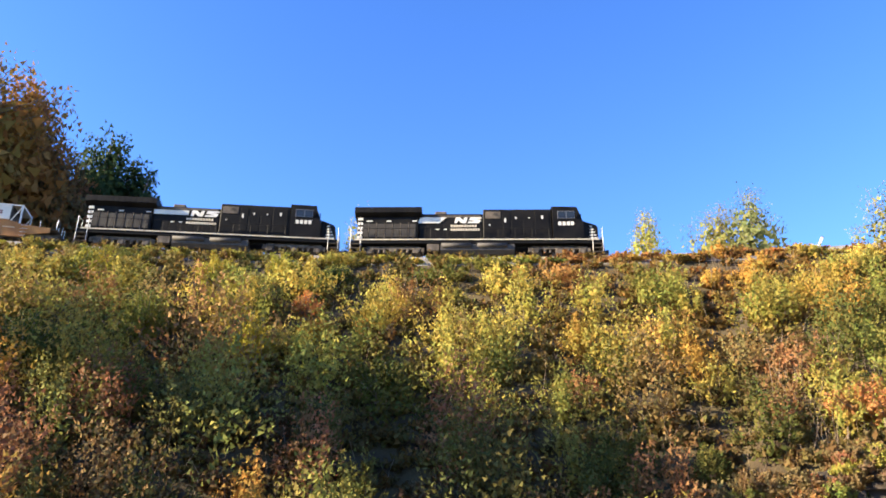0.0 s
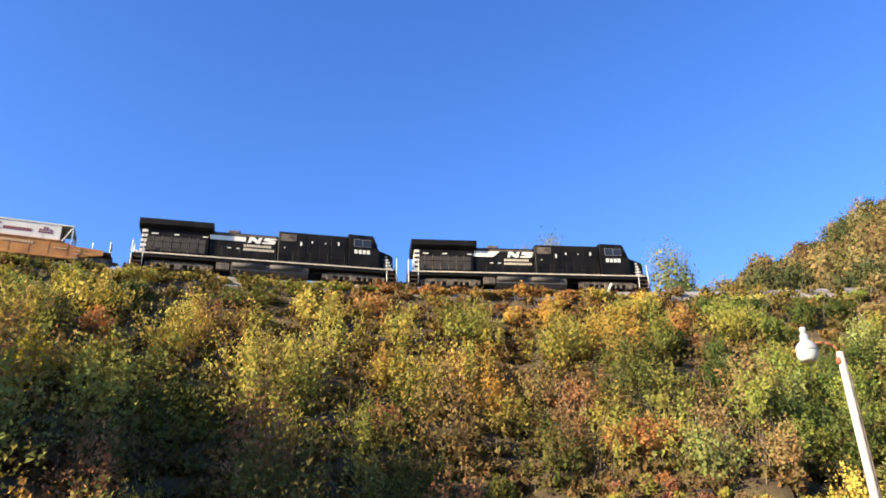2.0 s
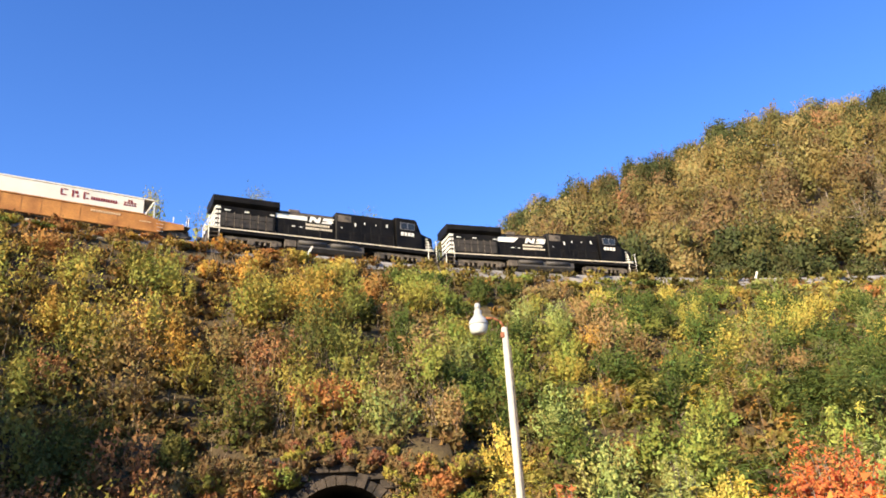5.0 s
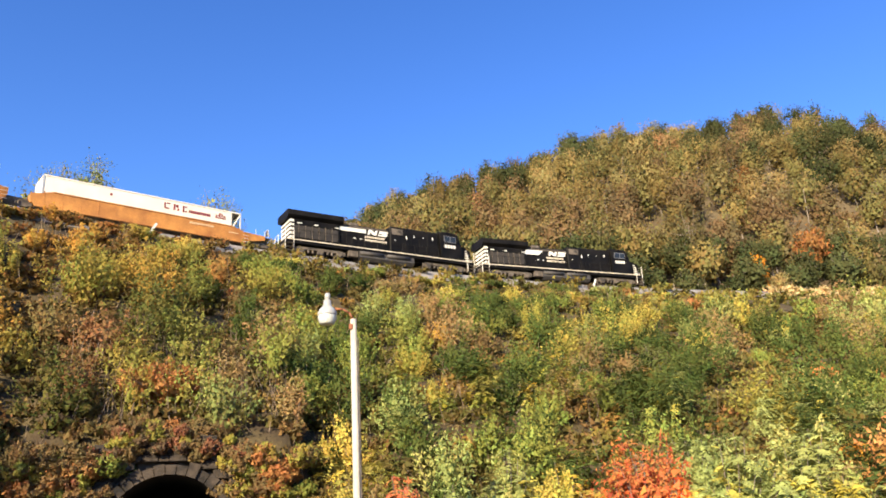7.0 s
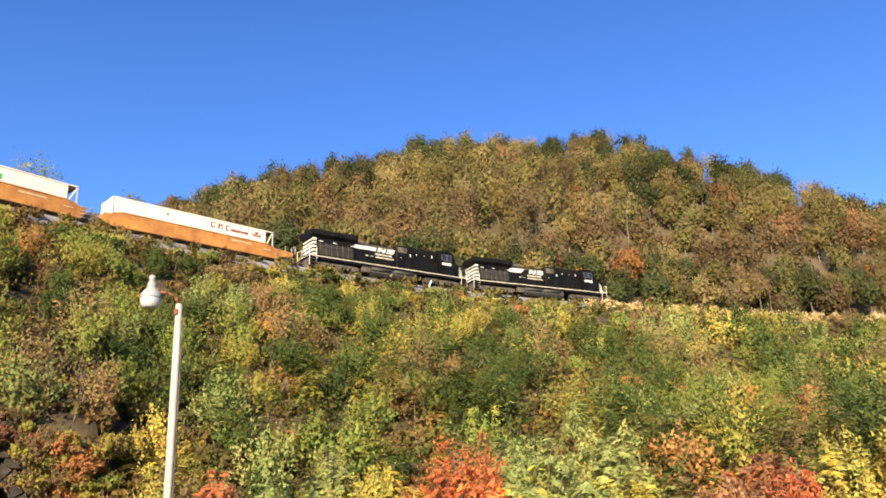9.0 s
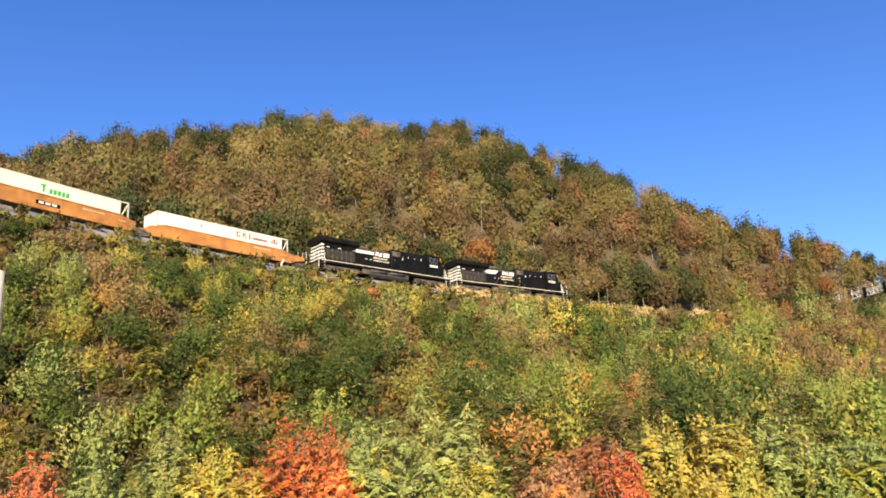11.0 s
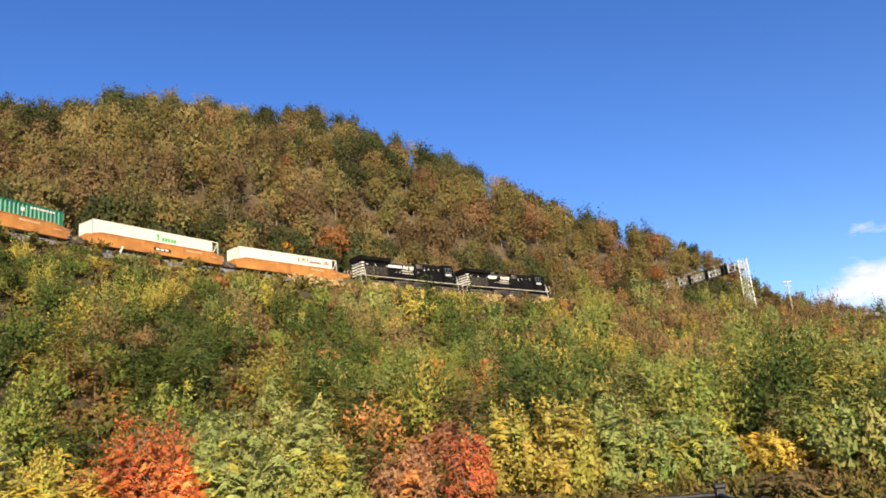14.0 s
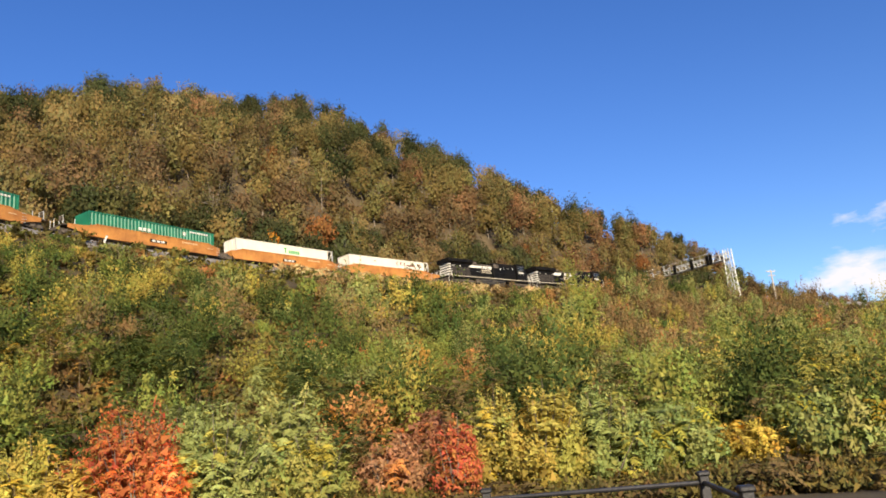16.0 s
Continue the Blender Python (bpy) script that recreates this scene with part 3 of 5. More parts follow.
def build_woods():
    g = rng(9)
    places, limbs = [], []
    az = 38.5
    while az < 116:
        p = radii(az)
        back, rsky = p[9][0], p[10][0]
        r = back + 10
        while r < rsky + 14:
            a = az + g.uniform(-0.5, 0.5) * degrees_for(6, r)
            rr = r + g.uniform(-2.5, 2.5)
            hmax = float(np.interp(az, [38, 50, 100, 106], [0.5, 1.0, 1.0, 0.7]))
            s = g.uniform(0.68, 1.0) * hmax
            pos = polar(a, rr, -0.4)
            places.append((int(g.integers(9)), pos, (s, s, s * g.uniform(0.85, 1.2)), g.uniform(0, 6.28), wood_tint(a, rr, (rr - back) / (rsky - back), g)))
            limbs.append((pos, pos + Vector((g.uniform(-.5, .5), g.uniform(-.5, .5), 8 * s)), 0.16, 0.07))
            r += g.uniform(6.2, 9.0)
        az += degrees_for(7.0, 0.5 * (back + rsky))
    co, ti = scatter(WOOD_SETS, places)
    tagged(new("hill_woods", leaf_mesh("hill_woods", co, ti, CROWNS)), "autumn woods in olive, tan and rust covering the hill", "woods", kind="stuff")
    tagged(new("hill_trunks", limbs_mesh("hill_trunks", limbs, sides=4)), "thin grey trunks of the hillside woods", "woods", kind="stuff")
    print("woods", len(places))


build_woods()


# ---- small mesh tools ----
def part(name, bm, mat, parent=None, label="", smooth=False):
    me = bpy.data.meshes.new(name)
    bm.to_mesh(me)
    bm.free()
    me.materials.append(mat)
    if smooth:
        me.polygons.foreach_set("use_smooth", [True] * len(me.polygons))
    ob = new(name, me)
    if parent is not None:
        ob.parent = parent
    if label:
        tagged(ob, label)
    return ob


def box(bm, x0, x1, y0, y1, z0, z1, bevel=0.0, m=None):
    c = Matrix.Translation(((x0 + x1) / 2, (y0 + y1) / 2, (z0 + z1) / 2)) @ Matrix.Diagonal((abs(x1 - x0), abs(y1 - y0), abs(z1 - z0), 1))
    r = bmesh.ops.create_cube(bm, size=1, matrix=(m @ c) if m else c)
    if bevel:
        es = list({e for v in r["verts"] for e in v.link_edges})
        bmesh.ops.bevel(bm, geom=es, offset=bevel, segments=1, affect="EDGES")
    return bm


def boxes(*dims, bevel=0.0):
    bm = bmesh.new()
    for d in dims:
        box(bm, *d, bevel=bevel)
    return bm


def rod(bm, a, b, r, r2=None, sides=8):
    a, b = Vector(a), Vector(b)
    d = b - a
    m = Matrix.Translation((a + b) / 2) @ d.to_track_quat("Z", "Y").to_matrix().to_4x4()
    bmesh.ops.create_cone(bm, cap_ends=True, segments=sides, radius1=r, radius2=r if r2 is None else r2, depth=d.length, matrix=m)
    return bm


def rods(*ends, sides=8):
    bm = bmesh.new()
    for e in ends:
        rod(bm, *e, sides=sides)
    return bm


def prism(outline, y0, y1):
    """A side outline (x, z) pushed across from y0 to y1."""
    bm = bmesh.new()
    a = [bm.verts.new((x, y0, z)) for x, z in outline]
    b = [bm.verts.new((x, y1, z)) for x, z in outline]
    bm.faces.new(a)
    bm.faces.new(b[::-1])
    n = len(a)
    for i in range(n):
        bm.faces.new((a[i], b[i], b[(i + 1) % n], a[(i + 1) % n]))
    bmesh.ops.recalc_face_normals(bm, faces=bm.faces)
    return bm


def cross_prism(outline, x0, x1):
    """An end outline (y, z) pushed along from x0 to x1."""
    bm = bmesh.new()
    a = [bm.verts.new((x0, y, z)) for y, z in outline]
    b = [bm.verts.new((x1, y, z)) for y, z in outline]
    bm.faces.new(a)
    bm.faces.new(b[::-1])
    n = len(a)
    for i in range(n):
        bm.faces.new((a[i], b[i], b[(i + 1) % n], a[(i + 1) % n]))
    bmesh.ops.recalc_face_normals(bm, faces=bm.faces)
    return bm


def letters(spec, y, mat, parent, label="", sx=1):
    """Plain bars in the size of letters on a side wall: rows of (x0, x1, z0, z1, count)."""
    for x0, x1, z0, z1, n in spec:
        w = (x1 - x0) / n
        for i in range(n):
            a = x0 + i * w
            part("letter", box(bmesh.new(), a + w * 0.08, a + w * 0.82, y - 0.008 * sx, y + 0.012 * sx, z0, z1), mat, parent, label)


# ---- the train ----
def wheelset(parent, x, r, name="wheelset"):
    bm = rods(((0, -0.95, 0), (0, 0.95, 0), 0.09))
    for s in (-1, 1):
        rod(bm, (0, s * 0.70, 0), (0, s * 0.83, 0), r, sides=20)
        rod(bm, (0, s * 0.68, 0), (0, s * 0.70, 0), r + 0.025, sides=20)
        for k in range(4):
            a = k * math.pi / 2
            rod(bm, (0.26 * math.cos(a), s * 0.83, 0.26 * math.sin(a)), (0.26 * math.cos(a), s * 0.86, 0.26 * math.sin(a)), 0.06, sides=6)
    ob = part(name, bm, GRIME, parent, "steel wheels on an axle, worn bright at the tread")
    ob.matrix_basis = pose(x, 0, r)
    WHEELS.append((ob, x, r))
    return ob


WHEELS = []


def six_wheel_truck(parent, x):
    bm = bmesh.new()
    for s in (-1, 1):
        y0, y1 = (0.98, 1.2) if s > 0 else (-1.2, -0.98)
        box(bm, x - 2.35, x + 2.35, y0, y1, 0.72, 0.98, 0.04)
        for ax in (-1.95, 0, 1.95):
            box(bm, x + ax - 0.32, x + ax + 0.32, y0 - 0.04, y1 + 0.04, 0.36, 0.86, 0.05)
            rod(bm, (x + ax, s * 1.2, 0.53), (x + ax, s * 1.3, 0.53), 0.19, sides=10)
        for ax in (-1.2, -0.75, 0.75, 1.2):
            rod(bm, (x + ax, s * 1.09, 0.45), (x + ax, s * 1.09, 0.80), 0.11, sides=8)
        box(bm, x - 2.6, x - 2.3, y0, y1, 0.5, 0.9, 0.03)
        box(bm, x + 2.3, x + 2.6, y0, y1, 0.5, 0.9, 0.03)
    box(bm, x - 2.2, x + 2.2, -0.95, 0.95, 0.75, 1.15)
    truck = part("truck", bm, GRIME, parent, "dusty cast six-wheel truck frame")
    for ax in (-1.95, 0, 1.95):
        wheelset(truck, x + ax, 0.53)
    return truck


def stripes_on_nose(parent, x0, x1, z0, y):
    bm = bmesh.new()
    for i in range(5):
        z = z0 + i * 0.26
        a = x0 + i * 0.02
        b = x1 - 0.1 * i
        q = [bm.verts.new(p) for p in ((a + 0.1, y, z + 0.15), (b, y, z + 0.15), (b - 0.02, y, z), (a, y, z))]
        bm.faces.new(q)
    bmesh.ops.solidify(bm, geom=bm.faces, thickness=0.015)
    part("nose_stripes", bm, WHITE, parent, "slanted white safety stripes")


def locomotive(name, old):
    """Big black freight engine, cab forward; old: the rounder-vented older type of the second engine."""
    loco = new(name)
    tagged(loco, "black six-axle diesel freight locomotive with white lettering, on the rails", "locomotive", "engines of the train")
    # frame and running boards
    part("underframe", boxes((-10.6, 10.6, -1.45, 1.45, 1.18, 1.52), (-9.0, 9.0, -0.9, 0.9, 0.95, 1.2), bevel=0.03), BLACK, loco)
    for s in (-1, 1):
        part("sill_stripe", boxes((-10.25, 10.25, s * 1.49, s * 1.515, 1.475, 1.57)), CREAM, loco, "thin cream stripe along the sill")
        part("walkway", boxes((-10.3, 9.3, s * 0.95, s * 1.49, 1.53, 1.57)), GRIME, loco)
    # rear radiator section with overhanging wing
    part("radiator_section", boxes((-10.0, -4.9, -1.15, 1.15, 1.57, 3.75), bevel=0.05), BLACK, loco)
    wing = [(-1.5, 4.52), (-1.5, 4.02), (-1.1, 3.72), (1.1, 3.72), (1.5, 4.02), (1.5, 4.52), (1.2, 4.60), (-1.2, 4.60)]
    w = part("radiator_wing", cross_prism(wing, -10.3, -4.6), BLACK, loco, "overhanging black radiator housing")
    for s in (-1, 1):
        part("grille", boxes(*[(-9.9 + i * 0.46, -9.9 + i * 0.46 + 0.4, s * 1.49, s * 1.515, 4.06, 4.46) for i in range(11)]), BLACK, w)
        for i in range(7):
            x = -9.75 + i * 0.68
            part("side_grille", boxes((x, x + 0.56, s * 1.15, s * 1.18, 1.9, 3.1), bevel=0.01), GRILLE, loco)
            part("grille_post", boxes((x - 0.09, x - 0.03, s * 1.15, s * 1.2, 1.75, 3.2)), GRIME, loco)
        for i in range(5):
            part("corner_stripe", boxes((-10.04, -9.62, s * 1.15, s * 1.19, 1.75 + i * 0.42, 1.97 + i * 0.42)), WHITE, loco, "white safety stripe on the rear corner")
    part("rear_stripes", boxes(*[(-10.03, -10.0, -1.1, 1.1, 1.75 + i * 0.42, 1.97 + i * 0.42) for i in range(5)]), WHITE, loco, "white stripes on the rear end")
    # engine hood
    top = 4.05 if old else 4.12
    hood = part("engine_hood", boxes((-4.9, 0.6, -0.95, 0.95, 1.57, top), bevel=0.08), BLACK, loco)
    for s in (-1, 1):
        for i in range(8):
            x = -4.8 + i * 0.67
            d = part("hood_door", boxes((x, x + 0.61, s * 0.95, s * 0.98, 1.75, 3.15), bevel=0.01), BLACK, hood)
        part("vent_strip", boxes((-4.7, 0.4, s * 0.95, s * 0.985, 3.75, 3.95)), GRIME, hood)
    part("exhaust_stack", boxes((-3.5, -2.5, -0.4, 0.4, top, top + 0.48), bevel=0.06), GRIME, hood)
    part("engine_hatch", boxes((-2.1, 0.3, -0.7, 0.7, top, top + 0.09), bevel=0.03), GRIME, hood)
    # blower and electrical cabinet section, a little higher and wider
    cabi = part("equipment_section", boxes((0.62, 6.45, -1.2, 1.2, 1.57, 4.42), bevel=0.07), BLACK, loco)
    for s in (-1, 1):
        for x0, x1, z0, z1 in ((0.8, 2.1, 3.55, 4.2), (2.3, 2.9, 2.0, 4.1), (3.0, 3.9, 2.0, 3.4), (4.0, 4.9, 2.0, 3.4), (5.0, 6.2, 2.0, 4.2)):
            part("cabinet_door", boxes((x0, x1, s * 1.2, s * 1.225, z0, z1), bevel=0.01), BLACK if z0 < 3 else GRIME, cabi)
        for x0, x1, z0, z1 in ((2.42, 2.56, 3.2, 3.55), (5.55, 5.7, 3.5, 3.8), (3.35, 3.45, 3.5, 3.7)):
            part("notice", boxes((x0, x1, s * 1.225, s * 1.235, z0, z1)), WHITE, cabi, "small white notice plate")
    part("roof_vent", boxes((1.2, 2.4, -0.9, 0.9, 4.42, 4.52), bevel=0.03), GRIME, cabi)
    # cab
    cab = part("cab", prism([(6.47, 1.57), (9.05, 1.57), (9.05, 3.05), (8.95, 3.3), (8.6, 4.33), (8.35, 4.5), (6.47, 4.52)], -1.5, 1.5), BLACK, loco)
    bmesh_cab_roof = boxes((6.4, 8.6, -1.3, 1.3, 4.5, 4.6), bevel=0.04)
    part("cab_roof", bmesh_cab_roof, BLACK, cab)
    for s in (-1, 1):
        part("window_frame", boxes((6.88, 8.34, s * 1.5, s * 1.525, 3.41, 4.09)), FRAMEGREY, cab, "grey metal window surround")
        for x0, x1 in ((6.92, 7.58), (7.66, 8.3)):
            part("window_pane", boxes((x0, x1, s * 1.53, s * 1.54, 3.45, 4.05)), GLASS, cab, "dark tinted cab glass")
        letters([(6.9, 8.3, 2.78, 3.12, 4)], s * 1.51, WHITE, cab, "white road number bars below the window", s)
        part("mirror", boxes((8.42, 8.5, s * 1.5, s * 1.72, 3.45, 3.85)), BLACK, cab)
    part("windscreen", boxes((8.86, 8.93, -1.15, -0.15, 3.42, 3.98), (8.86, 8.93, 0.15, 1.15, 3.42, 3.98)), GLASS, cab, "dark windscreen panes")
    part("headlight", boxes((8.62, 8.72, -0.3, 0.3, 4.3, 4.46), bevel=0.02), STEEL, cab)
    part("horn", rods(((7.2, 0.5, 4.62), (7.7, 0.5, 4.72), 0.04, 0.09), ((7.2, 0.65, 4.62), (7.6, 0.65, 4.72), 0.04, 0.09)), STEEL, cab)
    # nose
    nose = part("nose", prism([(9.05, 1.57), (10.25, 1.57), (10.25, 2.72), (10.1, 2.9), (9.05, 3.28)], -1.25, 1.25), BLACK, loco)
    for s in (-1, 1):
        stripes_on_nose(nose, 9.45, 10.2, 1.66, s * 1.26)
    part("number_plate_panel", boxes((10.25, 10.27, -0.5, 0.5, 2.2, 2.6)), GRIME, nose)
    part("ditch_light", rods(((10.45, -0.9, 1.85), (10.6, -0.9, 1.85), 0.12), ((10.45, 0.9, 1.85), (10.6, 0.9, 1.85), 0.12)), STEEL, loco)
    # lettering on the hood sides
    for s in (-1, 1):
        y = s * 1.0
        if old:
            part("emblem_band", boxes((-4.85, -2.0, y, y + s * 0.02, 3.3, 3.7)), WHITE, loco, "white band beside the emblem")
        else:
            part("emblem_band", prism([(-4.95, 3.22), (-3.1, 3.22), (-2.5, 3.75), (-4.72, 3.75)], y, y + s * 0.02), WHITE, loco, "slanted white band beside the emblem")
        for out in ([(-1.85, 3.22), (-1.6, 3.22), (-1.5, 3.5), (-1.2, 3.22), (-0.85, 3.22), (-0.7, 3.75), (-0.95, 3.75), (-1.05, 3.48), (-1.35, 3.75), (-1.7, 3.75)],
                    [(-0.7, 3.22), (0.25, 3.22), (0.45, 3.45), (0.3, 3.56), (-0.25, 3.58), (0.5, 3.62), (0.52, 3.75), (-0.45, 3.75), (-0.6, 3.5), (0.1, 3.4), (-0.65, 3.36)]):
            part("emblem", prism(out, y, y + s * 0.02), WHITE, loco, "white company emblem shape")
        letters([(-2.15, 0.1, 2.86, 3.06, 10), (-2.15, 0.35, 2.52, 2.72, 12)], y, CREAM, loco, "", s)
    for s in (-1, 1):
        for x, z, w, d in ((-9.3, 3.3, 0.5, 1.19), (-7.6, 3.3, 0.4, 1.19), (-5.4, 3.3, 0.4, 1.19), (-3.4, 2.6, 0.3, 1.0), (-2.7, 2.6, 0.25, 1.0), (1.1, 2.9, 0.12, 1.235), (4.45, 3.55, 0.12, 1.235)):
            part("stencil", boxes((x, x + w, s * d, s * (d + 0.01), z, z + 0.09)), WHITE, loco)
    # below the frame
    part("fuel_tank", cross_prism([(-1.4, 1.15), (-1.4, 0.62), (-1.1, 0.32), (1.1, 0.32), (1.4, 0.62), (1.4, 1.15)], -3.0, 3.2), TANK, loco, "dusty grey fuel tank")
    for s in (-1, 1):
        part("air_reservoir", rods(((-2.9, s * 1.42, 1.02), (-0.4, s * 1.42, 1.02), 0.19), ((0.1, s * 1.42, 1.02), (2.6, s * 1.42, 1.02), 0.19), sides=12), TANK, loco, "long grey air tanks", True)
        part("battery_box", boxes((-4.1, -3.1, s * 1.0, s * 1.43, 0.55, 1.15), bevel=0.03), GRIME, loco)
    six_wheel_truck(loco, -6.95)
    six_wheel_truck(loco, 6.95)
    # ends: steps, plow, couplers, rails
    for e in (-1, 1):
        part("coupler", boxes((e * 10.5, e * 11.15, -0.14, 0.14, 0.72, 1.0), (e * 11.0, e * 11.25, -0.2, 0.2, 0.66, 1.06), bevel=0.03), GRIME, loco)
        part("pilot", prism([(e * 10.55, 0.2), (e * 10.75, 0.2), (e * 10.62, 1.2), (e * 10.5, 1.2)], -1.35, 1.35), GRIME, loco, "plough plate")
        for s in (-1, 1):
            st = boxes(*[(e * 9.75, e * 10.5, s * 1.12, s * 1.48, 0.42 + k * 0.36, 0.46 + k * 0.36) for k in range(3)])
            box(st, e * 9.72, e * 9.76, s * 1.12, s * 1.48, 0.4, 1.2)
            box(st, e * 10.5, e * 10.54, s * 1.12, s * 1.48, 0.4, 1.2)
            part("steps", st, GRIME, loco, "white-edged corner steps")
            part("grab_iron", rods(((e * 10.56, s * 1.45, 0.5), (e * 10.56, s * 1.45, 2.6), 0.03), ((e * 9.72, s * 1.45, 0.5), (e * 9.72, s * 1.45, 2.5), 0.03), sides=6), WHITE, loco, "white-painted grab irons")
        for s in (-1, 1):
            part("end_rail", rods(((e * 10.56, s * 1.4, 2.55), (e * 10.56, s * 0.5, 2.55), 0.022), ((e * 10.56, s * 0.5, 1.55), (e * 10.56, s * 0.5, 2.55), 0.022), sides=6), STEEL, loco)
    for s in (-1, 1):
        part("handrail", rods(((-9.6, s * 1.46, 2.55), (6.3, s * 1.46, 2.55), 0.022), sides=6), BLACK, loco)
        for i in range(12):
            x = -9.5 + i * 1.42
            part("stanchion", rods(((x, s * 1.46, 1.55), (x, s * 1.46, 2.56), 0.02), sides=5), BLACK, loco)
    return loco


def car_bogie(parent, x):
    bm = bmesh.new()
    for s in (-1, 1):
        q = prism([(x - 1.15, 0.42), (x - 0.7, 0.3), (x + 0.7, 0.3), (x + 1.15, 0.42), (x + 1.15, 0.66), (x + 0.5, 0.86), (x - 0.5, 0.86), (x - 1.15, 0.66)], s * 0.92, s * 1.12)
        tmp = bpy.data.meshes.new("t")
        q.to_mesh(tmp)
        bm.from_mesh(tmp)
        q.free()
        bpy.data.meshes.remove(tmp)
        for k in (-0.2, 0, 0.2):
            rod(bm, (x + k, s * 1.15, 0.42), (x + k, s * 1.15, 0.72), 0.08, sides=8)
    box(bm, x - 0.3, x + 0.3, -1.0, 1.0, 0.5, 0.85)
    b = part("bogie", bm, GRIME, parent, "rusty four-wheel bogie")
    for ax in (-0.88, 0.88):
        wheelset(b, x + ax, 0.48)
    return b


def well_car(name, front_end, rear_end, pitch=19.6):
    """One deep orange well of an articulated container car; the boxes lie inside it."""
    car = new(name)
    tagged(car, "weathered orange steel well car carrying a container", "rail car", "container cars")
    H = 8.55
    for s in (-1, 1):
        out = [(-H, 0.42), (H, 0.42), (H + 0.35, 0.9), (H + 0.35, 1.42), (H - 0.3, 1.5), (H - 1.2, 1.78), (-H + 1.2, 1.78), (-H + 0.3, 1.5), (-H - 0.35, 1.42), (-H - 0.35, 0.9)]
        side = part("well_side", prism(out, s * 1.34, s * 1.42), ORANGE, car, "rust-streaked orange side plate")
        part("top_chord", boxes((-H + 1.2, H - 1.2, s * 1.32, s * 1.47, 1.70, 1.80), bevel=0.015), ORANGE, side)
        part("bottom_sill", boxes((-H, H, s * 1.30, s * 1.48, 0.36, 0.5), bevel=0.015), ORANGE, side)
        for i in range(13):
            x = -H + 0.6 + i * (2 * H - 1.2) / 12
            part("side_rib", boxes((x - 0.05, x + 0.05, s * 1.42, s * 1.435, 0.5, 1.7)), ORANGE, side)
        letters([(3.4, 5.6, 1.3, 1.48, 12), (7.0, 7.9, 1.1, 1.2, 5)], s * 1.44, MARKS, side, "faded rows of reporting marks as bars", s)
        if not front_end:
            part("side_plate", boxes((-0.9, 1.3, s * 1.43, s * 1.455, 0.8, 1.15), bevel=0.004), BLACK, side, "dark plate with a pale mark")
            letters([(-0.7, 1.1, 0.87, 1.08, 3)], s * 1.46, WHITE, side, "", s)
        part("ladder", rods(*[((H - 0.2, s * 1.5, 0.5 + k * 0.3), (H + 0.3, s * 1.5, 0.5 + k * 0.3), 0.02) for k in range(4)], sides=5), STEEL, car)
    part("well_floor", boxes((-H, H, -1.3, 1.3, 0.3, 0.38), *[(x - 0.12, x + 0.12, -1.3, 1.3, 0.22, 0.4) for x in (-7, -3.5, 0, 3.5, 7)]), GRIME, car)
    for e, ends in ((1, front_end), (-1, rear_end)):
        part("end_bulkhead", boxes((e * (H - 0.1), e * (H + 0.3), -1.34, 1.34, 0.7, 1.45), bevel=0.03), ORANGE, car)
        part("end_platform", boxes((e * (H + 0.3), e * (pitch / 2 + (1.35 if ends else 0.0)), -0.55, 0.55, 0.85, 1.2), bevel=0.03), GRIME, car, "dark drawbar casting")
        if ends:
            for s in (-1, 1):
                part("end_sill", prism([(e * (H + 0.3), 0.62), (e * (H + 1.1), 0.8), (e * (H + 1.95), 0.95), (e * (H + 1.95), 1.36), (e * (H + 0.3), 1.44)], s * 1.3, s * 1.4), ORANGE, car, "orange end sill over the bogie")
            part("end_deck", boxes((e * (H + 0.35), e * (H + 2.5), -1.35, 1.35, 1.2, 1.28), bevel=0.01), GRIME, car)
            for y in (-1.2, -0.5, 0.5, 1.2):
                part("grab_rail", rods(((e * (H + 2.35), y, 1.28), (e * (H + 2.35), y, 2.2), 0.025), sides=6), STEEL, car)
            part("cross_rail", rods(((e * (H + 2.35), -1.2, 2.18), (e * (H + 2.35), -0.5, 2.18), 0.025), sides=6), STEEL, car)
            part("grab_rail", rods(((e * (H + 1.1), -1.25, 1.28), (e * (H + 1.1), -1.25, 2.0), 0.025), sides=6), STEEL, car)
            part("hand_brake", rods(((e * (H + 2.4), -0.85, 1.9), (e * (H + 2.46), -0.85, 1.9), 0.28), sides=14), GRIME, car)
            part("coupler", boxes((e * (H + 2.2), e * (H + 3.0), -0.13, 0.13, 0.72, 0.98), bevel=0.02), GRIME, car)
            car_bogie(car, e * (H + 1.25))
        elif e < 0:
            car_bogie(car, -pitch / 2)
    return car


